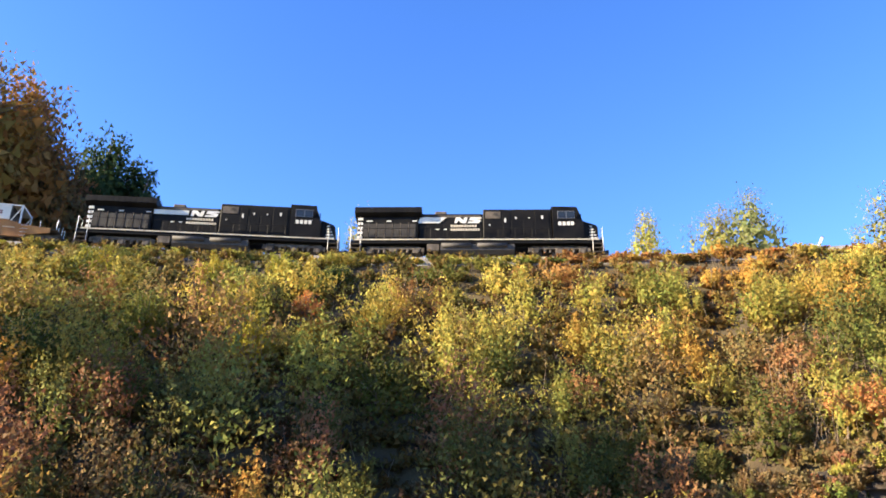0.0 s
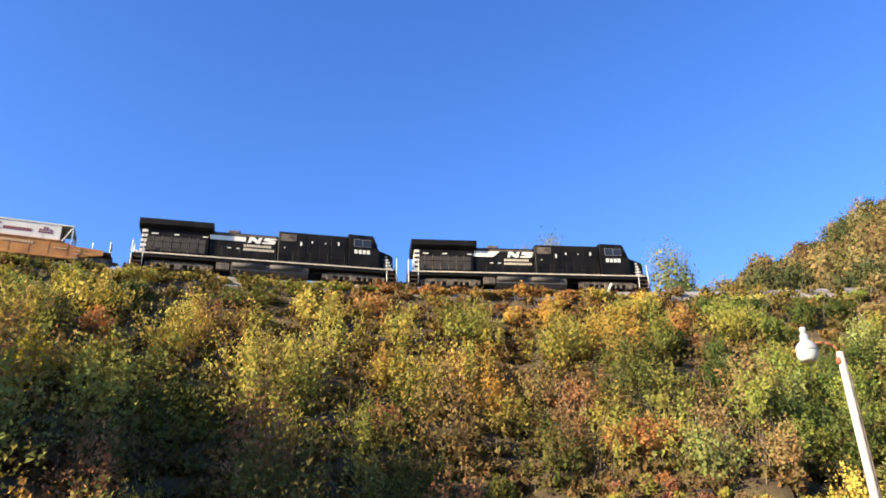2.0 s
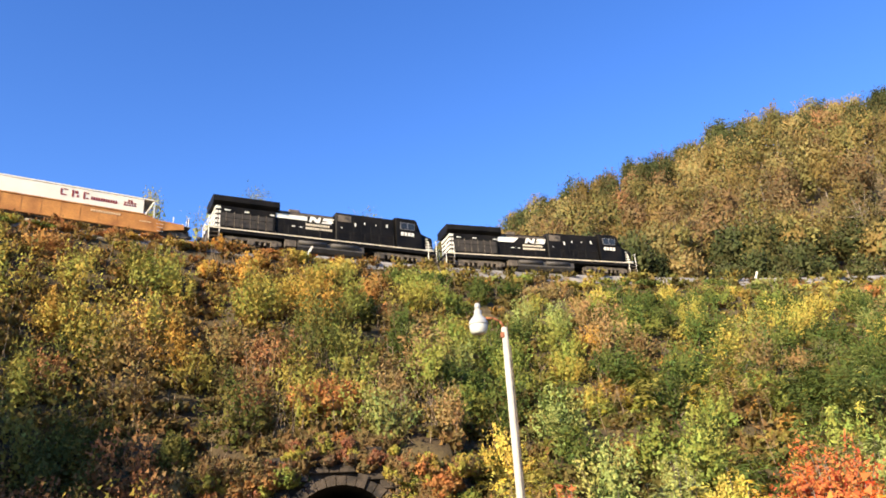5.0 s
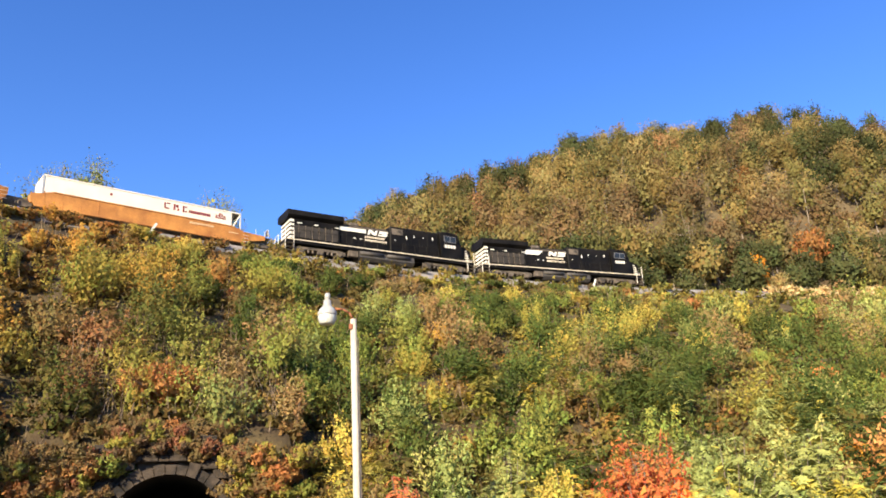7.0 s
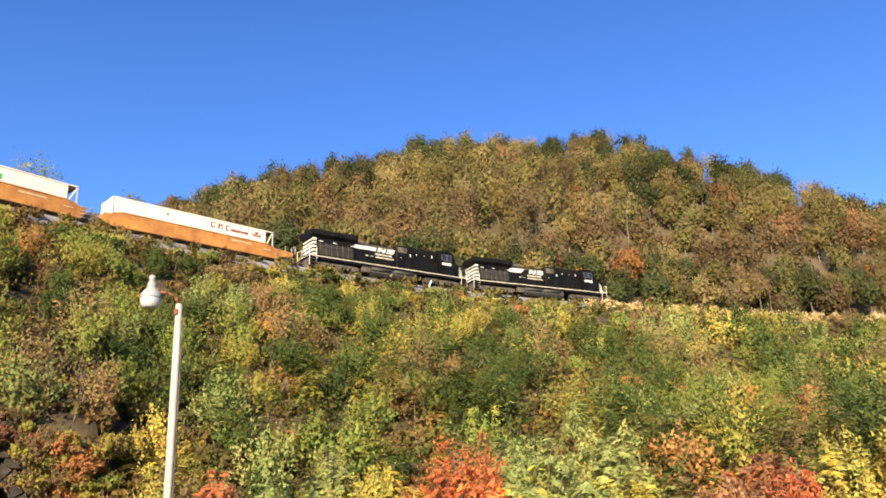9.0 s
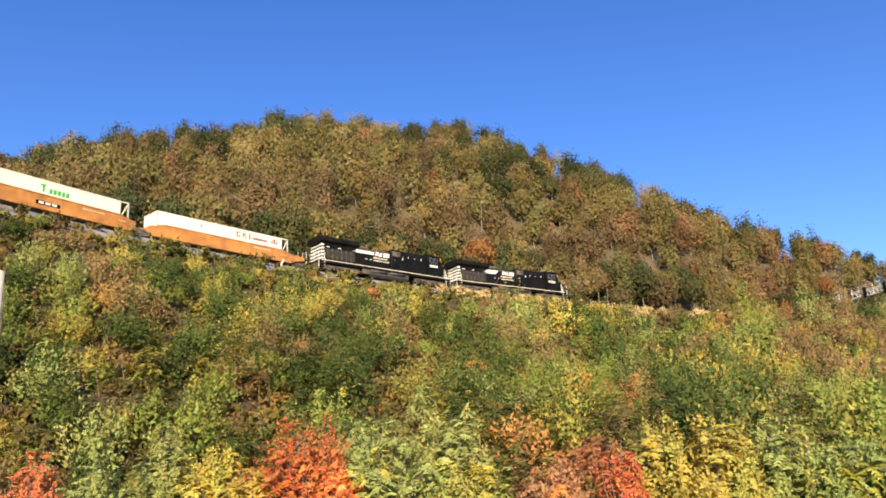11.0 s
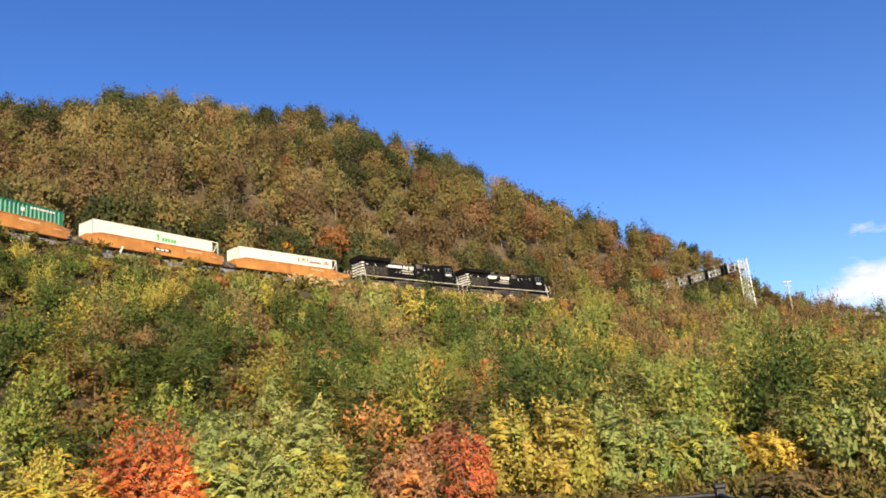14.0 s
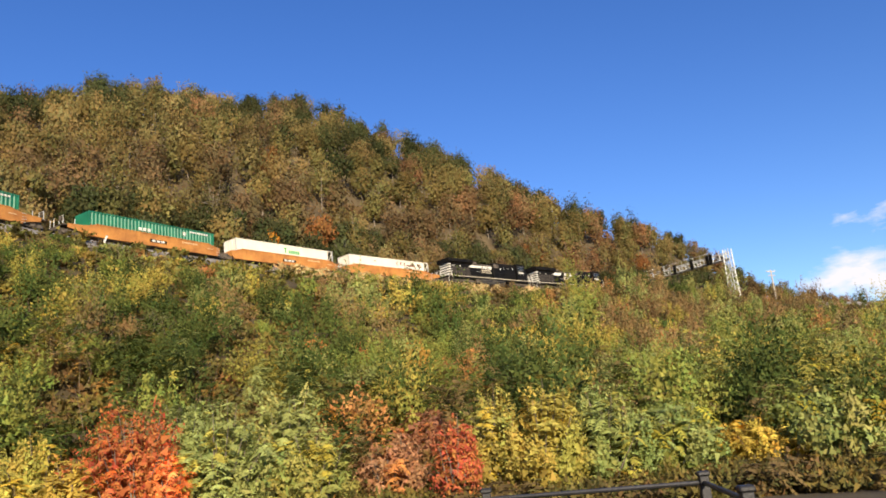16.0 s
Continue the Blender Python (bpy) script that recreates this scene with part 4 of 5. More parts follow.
def white_container(name, marks, length=16.3):
    """53-foot white box with posts, rails and an end frame; it sits in a well."""
    c = new(name)
    tagged(c, "white 53-foot intermodal container resting in the well car", "container", "containers on the train")
    L, W, z0, z1 = length / 2, 1.29, 0.38, 3.2
    N = L - 0.85  # the front wall stands back behind an open frame
    part("box_body", boxes((-L + 0.08, N, -W + 0.03, W - 0.03, z0, z1 - 0.04), bevel=0.02), BOXPAINT, c)
    part("roof_sheet", boxes((-L + 0.02, L - 0.02, -W + 0.02, W - 0.02, z1 - 0.05, z1), bevel=0.015), BOXPAINT, c)
    for s in (-1, 1):
        part("top_rail", boxes((-L, L, s * (W - 0.05), s * (W + 0.01), z1 - 0.12, z1 - 0.02)), BOXPAINT, c)
        for i in range(13):
            x = -L + 0.7 + i * (N + L - 1.2) / 12
            part("wall_seam", boxes((x - 0.03, x + 0.03, s * (W - 0.03), s * (W - 0.026), 1.6, z1 - 0.16)), BOXPAINT, c)
        for x in (-L, -6.1, 6.1, L):
            part("corner_post", boxes((x - 0.09 if x > 0 else x, x if x > 0 else x + 0.09, s * (W - 0.08), s * (W + (0.012 if abs(x) > 7 else -0.022)), z0, z1)), STEEL if abs(x) > 7 else BOXPAINT, c)
        part("nose_brace", rods(((N + 0.05, s * (W - 0.06), 1.62), (L - 0.08, s * (W - 0.06), z1 - 0.2), 0.055), sides=6), BOXPAINT, c, "slanting white brace of the open nose frame")
        for name2, mat, spec, lab in marks:
            letters(spec, s * (W - 0.02), mat, c, lab, s)
    part("front_frame", boxes((L - 0.08, L + 0.02, -W, W, z1 - 0.18, z1), (L - 0.08, L + 0.02, -W, W, 1.5, 1.62), (L - 0.08, L + 0.02, -W, -W + 0.13, z0, z1), (L - 0.08, L + 0.02, W - 0.13, W, z0, z1)), BOXPAINT, c, "white steel frame of the open nose")
    # dark material paints the shade inside the nose; the wall itself is white
    part("front_panel", boxes((N + 0.002, N + 0.05, -W + 0.05, W - 0.05, z0, z1 - 0.06)), GRIME, c, "recessed end panel, coloured dark to stand for shade")
    for y in (-0.65, 0.05, 0.7):
        part("door_bar", rods(((-L - 0.03, y, 0.6), (-L - 0.03, y, z1 - 0.1), 0.025), sides=6), STEEL, c)
    return c


def green_container(name, length=16.3, pale=False):
    """Green corrugated steel box."""
    c = new(name)
    tagged(c, "green corrugated steel shipping container resting in the well car", "container", "containers on the train")
    L, W, z0, z1 = length / 2, 1.29, 0.38, 3.2
    part("roof_sheet", boxes((-L, L, -W, W, z1 - 0.05, z1 - 0.01)), GREEN, c)
    for s in (-1, 1):
        bm = bmesh.new()
        n = int(length / 0.42)
        p = length / n
        prof = []
        for i in range(n):
            a = -L + i * p
            prof += [(a, 0.0), (a + p * 0.3, 0.0), (a + p * 0.5, 0.075), (a + p * 0.8, 0.075)]
        prof.append((L, 0.0))
        lo = [bm.verts.new((x, s * (W - 0.02 - d), z0)) for x, d in prof]
        hi = [bm.verts.new((x, s * (W - 0.02 - d), z1 - 0.1)) for x, d in prof]
        for i in range(len(prof) - 1):
            bm.faces.new((lo[i], lo[i + 1], hi[i + 1], hi[i]))
        bmesh.ops.recalc_face_normals(bm, faces=bm.faces)
        part("corrugated_wall", bm, GREEN, c)
        part("top_rail", boxes((-L, L, s * (W - 0.06), s * (W + 0.01), z1 - 0.12, z1)), GREEN, c)
        for x in (-L, L - 0.14):
            part("corner_post", boxes((x, x + 0.14, s * (W - 0.1), s * (W + 0.012), z0, z1 + 0.01)), GREEN, c)
        letters([(-2.3, -0.6, 2.0, 2.35, 3), (3.6, 4.1, 2.3, 2.7, 1), (4.6, 7.3, 2.75, 2.95, 8)], s * W, WHITE, c, "white marks and number bars", s)
    part("end_wall", boxes((L - 0.06, L, -W + 0.1, W - 0.1, z0, z1 - 0.05)), GREEN, c)
    part("end_door", boxes((-L, -L + 0.06, -W + 0.1, W - 0.1, z0, z1 - 0.05)), GREEN, c)
    return c


def head_s(t):
    """Metres along the line of the first engine's front sill."""
    return 39.9 + 10.33 * t + 0.0087 * t * t


GOTHIC = [("maroon_lettering", RED, [(1.2, 1.75, 2.3, 2.42, 1), (1.2, 1.38, 2.42, 2.85, 1), (1.4, 1.8, 2.76, 2.86, 1), (2.0, 2.2, 2.3, 2.85, 1), (2.2, 2.5, 2.58, 2.82, 1), (2.35, 2.55, 2.3, 2.5, 1),
                                     (2.8, 2.98, 2.24, 2.85, 1), (2.98, 3.25, 2.72, 2.82, 1), (2.98, 3.25, 2.28, 2.38, 1), (3.35, 5.3, 2.3, 2.56, 11)], "maroon gothic lettering as bars"),
          ("crest", RED, [(5.75, 6.75, 2.3, 2.44, 5), (5.75, 6.75, 2.5, 2.62, 4), (6.05, 6.45, 2.66, 2.82, 2)], "maroon crest shapes"), ("fleet_mark", RED, [(-3.2, -2.95, 2.5, 2.7, 1)], "")]
STRIPY = [("green_lettering", LIME, [(-0.6, 0.1, 2.62, 2.78, 1), (-0.35, -0.1, 2.05, 2.62, 1), (0.25, 2.2, 2.05, 2.5, 5)], "green lettering as bars")]
TRAIN = []


def build_train():
    TRAIN.append((locomotive("locomotive", False), 10.25))
    TRAIN.append((locomotive("locomotive", True), 32.55))
    spots = [(55.75, True, False, "gothic"), (75.2, False, False, "stripy"), (94.9, False, True, "green"), (118.9, True, False, "green")]
    for back, fr, re, load in spots:
        TRAIN.append((well_car("well_car", fr, re), back))
        if load == "gothic":
            box_ob = white_container("container", GOTHIC)
        elif load == "stripy":
            box_ob = white_container("container", STRIPY)
        else:
            box_ob = green_container("container")
        TRAIN.append((box_ob, back))


# ---- the track ----
def build_track():
    rows = [i * 2.0 for i in range(-65, 168)]
    for side in (-0.75, 0.75):
        verts, faces = [], []
        prof = [(-0.07, -0.17), (0.07, -0.17), (0.07, -0.14), (0.012, -0.12), (0.035, -0.04), (0.035, 0), (-0.035, 0), (-0.035, -0.04), (-0.012, -0.12), (-0.07, -0.14)]
        for s in rows:
            for dy, dz in prof:
                verts.append(tuple(on_line(s, side + dy, dz)[0]))
        n = len(prof)
        for i in range(len(rows) - 1):
            for j in range(n):
                k = (j + 1) % n
                faces.append((i * n + j, (i + 1) * n + j, (i + 1) * n + k, i * n + k))
        me = bpy.data.meshes.new("rail")
        me.from_pydata(verts, [], faces)
        me.materials.append(RAIL)
        tagged(new("rail", me), "worn steel running rail on wooden ties", "rail", "running rails", kind="structure")
    bm = bmesh.new()
    tie = box(bmesh.new(), -0.11, 0.11, -1.3, 1.3, -0.36, -0.172, 0.015)
    me = bpy.data.meshes.new("tie")
    tie.to_mesh(me)
    tie.free()
    me.materials.append(TIE)
    bed = new("ties")
    tagged(bed, "creosoted wooden ties set in pale ballast", "railway ties", kind="structure")
    s = -40.0
    k = 0
    while k < 290:
        p, h = on_line(s)
        ob = new("tie", me)
        ob.parent = bed
        ob.matrix_basis = pose(*p, 0, 0, math.degrees(h))
        s += 0.95
        k += 1


build_track()


# ---- lamp post by the road ----
def street_lamp():
    r, az = 19.0, 44.2
    base = polar(az, r)
    lamp = new("street_lamp")
    tagged(lamp, "white-painted wooden post with a bell-shaped yard lamp on a rusty arm", "street lamp")
    lamp.matrix_basis = pose(*base, 0, 0, -az)
    h = EYE.z + r * math.tan(radians(14.2)) - base.z
    post = part("post", rods(((0, 0, -0.5), (-0.14, 0, h), 0.105, 0.08), sides=12), WOOD, lamp, "weathered white wooden post", True)
    part("conduit", rods(((0.1, -0.06, 0.0), (-0.02, -0.05, h - 0.5), 0.018), sides=6), GRIME, post)
    top = Vector((-0.14, 0, h))
    pts = [top + Vector((0, 0, -0.25)), top + Vector((-0.02, -0.03, 0.02)), top + Vector((-0.10, -0.05, 0.16)), top + Vector((-0.26, -0.06, 0.25)), top + Vector((-0.46, -0.06, 0.27)), top + Vector((-0.60, -0.06, 0.24))]
    bm = bmesh.new()
    for a, b in zip(pts, pts[1:]):
        rod(bm, a, b, 0.028, sides=8)
    part("arm", bm, RUST, lamp, "rusty curved pipe arm", True)
    part("bracket", boxes((-0.25, -0.15, -0.1, -0.02, h - 0.28, h - 0.14), bevel=0.01), RUST, lamp)
    prof = [(0.0, 0.52), (0.05, 0.52), (0.075, 0.49), (0.078, 0.38), (0.06, 0.36), (0.098, 0.33), (0.105, 0.22), (0.125, 0.17), (0.19, 0.11), (0.235, 0.04), (0.252, -0.03), (0.255, -0.06), (0.24, -0.068), (0.0, -0.068)]
    head = lathe("lamp_head", prof, ENAMEL, lamp, "pale grey bell-shaped lamp housing")
    head.matrix_basis = pose(-0.80, -0.06, h + 0.16)
    bowl = [(0.238, -0.068), (0.242, -0.12), (0.225, -0.20), (0.195, -0.27), (0.165, -0.30), (0.10, -0.315), (0.0, -0.32)]
    g = lathe("diffuser", bowl, FROST, head, "frosted prismatic lens bowl")
    return lamp


def lathe(name, prof, mat, parent, label=""):
    bm = bmesh.new()
    rings = []
    n = 20
    for r, z in prof:
        rings.append([bm.verts.new((max(r, 0.0005) * math.cos(2 * math.pi * i / n), max(r, 0.0005) * math.sin(2 * math.pi * i / n), z)) for i in range(n)])
    for a, b in zip(rings, rings[1:]):
        for i in range(n):
            bm.faces.new((a[i], a[(i + 1) % n], b[(i + 1) % n], b[i]))
    bmesh.ops.recalc_face_normals(bm, faces=bm.faces)
    return part(name, bm, mat, parent, label, True)


FROST = material("frosted_lens", (0.50, 0.51, 0.46), 0.25, vary=0.1, scale=6, fine=40, bump=0.2)
street_lamp()


# ---- signal bridge over the line, far round the bend ----
def signal_bridge():
    base, h = on_line(250.5, -4.4, -1.2)
    g = new("signal_bridge")
    tagged(g, "galvanised lattice signal bridge reaching over the railway", "signal bridge")
    g.matrix_basis = pose(*base, 0, 0, math.degrees(h))
    H, L, w = 11.8, 25.0, 0.85
    for x in (-w, w):
        for y in (-w, w):
            part("leg", rods(((x, y, -1), (x * 0.8, y * 0.8, H + 0.9), 0.12), sides=6), STEEL, g, "pale lattice tower leg")
    bm = bmesh.new()
    for k in range(8):
        z0, z1 = k * H / 8, (k + 1) * H / 8
        for x, y, x2, y2 in ((-w, -w, w, -w), (w, -w, w, w), (w, w, -w, w), (-w, w, -w, -w)):
            rod(bm, (x * 0.9, y * 0.9, z0), (x2 * 0.9, y2 * 0.9, z1), 0.06, sides=4)
            rod(bm, (x * 0.9, y * 0.9, z1), (x2 * 0.9, y2 * 0.9, z1), 0.06, sides=4)
    part("tower_bracing", bm, STEEL, g)
    for x in (-0.7, 0.7):
        for z in (H - 1.5, H):
            part("chord", boxes((x - 0.09, x + 0.09, 0, L, z - 0.09, z + 0.09)), STEEL, g)
    bm = bmesh.new()
    for k in range(14):
        y0, y1 = k * L / 14, (k + 1) * L / 14
        for x in (-0.7, 0.7):
            rod(bm, (x, y0, H - 1.5), (x, y1, H), 0.06, sides=4)
            rod(bm, (x, y0, H - 1.5), (x, y0, H), 0.06, sides=4)
        rod(bm, (-0.7, y0, H - 1.5), (0.7, y1, H - 1.5), 0.05, sides=4)
    part("truss_web", bm, STEEL, g)
    part("walkway", boxes((-0.75, 0.75, 0, L, H - 1.42, H - 1.36)), GRIME, g)
    bm = bmesh.new()
    for k in range(15):
        rod(bm, (-0.75, k * L / 14, H), (-0.75, k * L / 14, H + 1.0), 0.03, sides=4)
    rod(bm, (-0.75, 0, H + 1.0), (-0.75, L, H + 1.0), 0.03, sides=4)
    part("guard_rail", bm, STEEL, g)
    for y in (4.0, 5.0, 9.5, 14.5, 18.5):
        s = part("signal_head", boxes((-1.15, -0.85, y - 0.4, y + 0.4, H - 1.9, H + 0.5), bevel=0.06), BLACK, g, "black signal head with three hoods")
        for k in range(3):
            part("hood", rods(((-1.15, y, H - 1.5 + k * 0.75), (-1.5, y, H - 1.5 + k * 0.75), 0.16), sides=10), BLACK, s)
        part("mount", boxes((-0.9, -0.6, y - 0.05, y + 0.05, H - 0.9, H - 0.7)), STEEL, s)
    part("cabinet", boxes((-0.6, 0.6, 1.5, 3.0, H - 1.3, H - 0.2), bevel=0.04), GRIME, g)
    return g


signal_bridge()


def utility_pole():
    r, az = 205.0, 111.4
    base = polar(az, r)
    base.z = EYE.z + r * math.tan(radians(7.2))
    base.z = min(base.z, polar(az, r).z)
    p = new("utility_pole")
    tagged(p, "grey utility pole with two crossarms beyond the bend", "utility pole")
    p.matrix_basis = pose(*base, 0, 0, -70)
    h = EYE.z + r * math.tan(radians(9.6)) - base.z
    part("pole", rods(((0, 0, -1), (0, 0, h), 0.22, 0.15), sides=8), WOOD, p)
    part("crossarm", boxes((-1.3, 1.3, -0.08, 0.08, h - 0.6, h - 0.4)), WOOD, p)
    part("crossarm", boxes((-1.1, 1.1, -0.08, 0.08, h - 1.6, h - 1.42)), WOOD, p)
    for x in (-1.1, -0.4, 0.4, 1.1):
        part("insulator", rods(((x, 0, h - 0.4), (x, 0, h - 0.15), 0.06), sides=6), STEEL, p)


utility_pole()


# ---- slanting white marker posts along the bench ----
def marker_post(s, side, lean):
    base, h = on_line(s, side)
    az = math.degrees(math.atan2(base.x, base.y))
    base.z = polar(az, math.hypot(base.x, base.y)).z - 0.2
    m = new("marker_post")
    tagged(m, "leaning white-painted wooden marker post beside the track", "marker post", "marker posts")
    m.matrix_basis = pose(*base, 0, lean, math.degrees(h))
    part("post", boxes((-0.09, 0.09, -0.06, 0.06, -0.3, 1.75), bevel=0.015), WHITE, m)
    part("cap", boxes((-0.1, 0.1, -0.07, 0.07, 1.75, 1.8), bevel=0.01), GRIME, m)


for s_post, lean_post in MARKERS:
    marker_post(s_post, -4.3, lean_post)


# ---- stone tunnel portal at the foot of the bank ----
def portal():
    az, r = PORTAL_AZ, PORTAL_R
    t = new("tunnel_portal")
    tagged(t, "sooty stone arch portal of a road tunnel, half overgrown", "tunnel portal")
    base = Vector((r * math.sin(radians(az)), r * math.cos(radians(az)), 0))
    t.matrix_basis = pose(*base, 0, 0, -az)
    spring, R = 1.2, 2.55
    g = rng(77)
    # ring stones
    n = 19
    for i in range(n):
        a0, a1 = math.pi * i / n + 0.006, math.pi * (i + 1) / n - 0.006
        d, deep = g.uniform(-0.08, 0.1), g.uniform(0.36, 0.6)
        bm = bmesh.new()
        q = []
        for y in (-0.5 - d, 0.35):
            for a, rad in ((a0, R), (a1, R), (a1, R + deep), (a0, R + deep)):
                q.append(bm.verts.new((math.cos(a) * rad, y, spring + math.sin(a) * rad)))
        for f in ((0, 1, 2, 3), (7, 6, 5, 4), (0, 4, 5, 1), (1, 5, 6, 2), (2, 6, 7, 3), (3, 7, 4, 0)):
            bm.faces.new([q[k] for k in f])
        bmesh.ops.recalc_face_normals(bm, faces=bm.faces)
        part("arch_stone", bm, STONE, t)
    # courses of the wall round the arch
    z = -3.0
    while z < 6.0:
        hgt = g.uniform(0.3, 0.46)
        x = -4.4 + g.uniform(-0.3, 0.3)
        while x < 4.4:
            w = g.uniform(0.4, 1.0)
            cx, cz = x + w / 2, z + hgt / 2
            out = R + 0.5
            inside = (abs(cx) < out + w / 2 and cz < spring) or (cz >= spring and math.hypot(max(0, abs(cx) - w / 2), cz - spring) < out)
            if not inside and z < 4.4 + 0.9 * math.cos(cx * 0.42):
                d = g.uniform(-0.04, 0.06)
                part("stone", box(bmesh.new(), x + 0.012, x + w - 0.012, -0.42 - d, 0.3, z + 0.012, z + hgt - 0.012, 0.02), STONE, t)
            x += w
        z += hgt
    back = prism([(-4.2, -3.2), (-R - 0.2, -3.2), (-R - 0.2, spring)] + [(-(R + 0.2) * math.cos(math.pi * i / 16), spring + (R + 0.2) * math.sin(math.pi * i / 16)) for i in range(1, 16)] + [(R + 0.2, spring), (R + 0.2, -3.2), (4.2, -3.2), (4.2, 4.3), (2.6, 5.2), (-2.6, 5.2), (-4.2, 4.3)], 0.02, 0.32)
    part("mortar_backing", back, DARK, t)
    bm = bmesh.new()
    rings = []
    for y in (0.0, 4.0, 9.0, 18.0):
        rings.append([bm.verts.new((R * 1.0 * math.cos(math.pi * i / 16), y, spring + R * math.sin(math.pi * i / 16))) for i in range(17)] + [bm.verts.new((-R, y, -3.2)), bm.verts.new((R, y, -3.2))])
    for a, b in zip(rings, rings[1:]):
        for i in range(19):
            j = (i + 1) % 19
            bm.faces.new((a[i], a[j], b[j], b[i]))
    bm.faces.new(rings[-1])
    part("barrel", bm, DARK, t, "dark tunnel lining")


portal()


# ---- black wire fence near the camera ----
def fence():
    f = new("wire_fence")
    tagged(f, "black wire fence with square posts at the lookout", "fence")
    a = radians(104.5)
    r = 9.0
    corner = Vector((r * math.sin(a), r * math.cos(a), 0))
    top = EYE.z - r * math.tan(radians(4.0))
    for along, run, gap in ((Vector((0.16, 0.99, 0)), 7.2, 2.4), (Vector((-0.99, 0.11, 0)), 4.4, 2.2)):
        n = int(run / gap)
        for k in range(0 if gap > 2.3 else 1, n + 1):
            q = corner + along * (k * gap)
            post = part("fence_post", box(bmesh.new(), q.x - 0.05, q.x + 0.05, q.y - 0.05, q.y + 0.05, -0.3, top + 0.02, 0.008), FENCE, f)
            part("post_cap", box(bmesh.new(), q.x - 0.065, q.x + 0.065, q.y - 0.065, q.y + 0.065, top + 0.02, top + 0.07, 0.012), FENCE, post)
        end = corner + along * run
        part("top_rail", rods(((corner.x, corner.y, top - 0.05), (end.x, end.y, top - 0.05), 0.026), sides=8), FENCE, f)
        for z in (top - 0.4, top - 0.75):
            part("wire", rods(((corner.x, corner.y, z), (end.x, end.y, z), 0.010), sides=6), FENCE, f)


fence()


# ---- single trees ----
def tree(name, label, pos, seed, height, radius, leaves, leaf, tint, trunk=0.18, bare=0.3, lobes=16, group=""):
    corners, limbs, tone = tree_parts(seed, height, radius, leaves, leaf, trunk, bare, lobes)
    t = new(name)
    tagged(t, label, "tree", group)
    t.matrix_basis = Matrix.Translation(pos)
    tr = new("trunk", limbs_mesh("trunk", limbs))
    tr.parent = t
    cr = new("crown", leaf_mesh("crown", corners, tone))
    cr.parent = t
    cr.color = (*tint, 1)
    return t


def at_bearing(az, r):
    return polar(az, r, -0.3)


def recolour(t, tint):
    for c in t.children:
        if c.name.startswith("crown") or c.name.startswith("foliage"):
            c.color = (*tint, 1)


def height_to(az, r, el):
    """How tall a thing at that bearing and distance must be to reach an elevation."""
    return EYE.z + r * math.tan(radians(el)) - (ground_z(az, r) - 0.3)


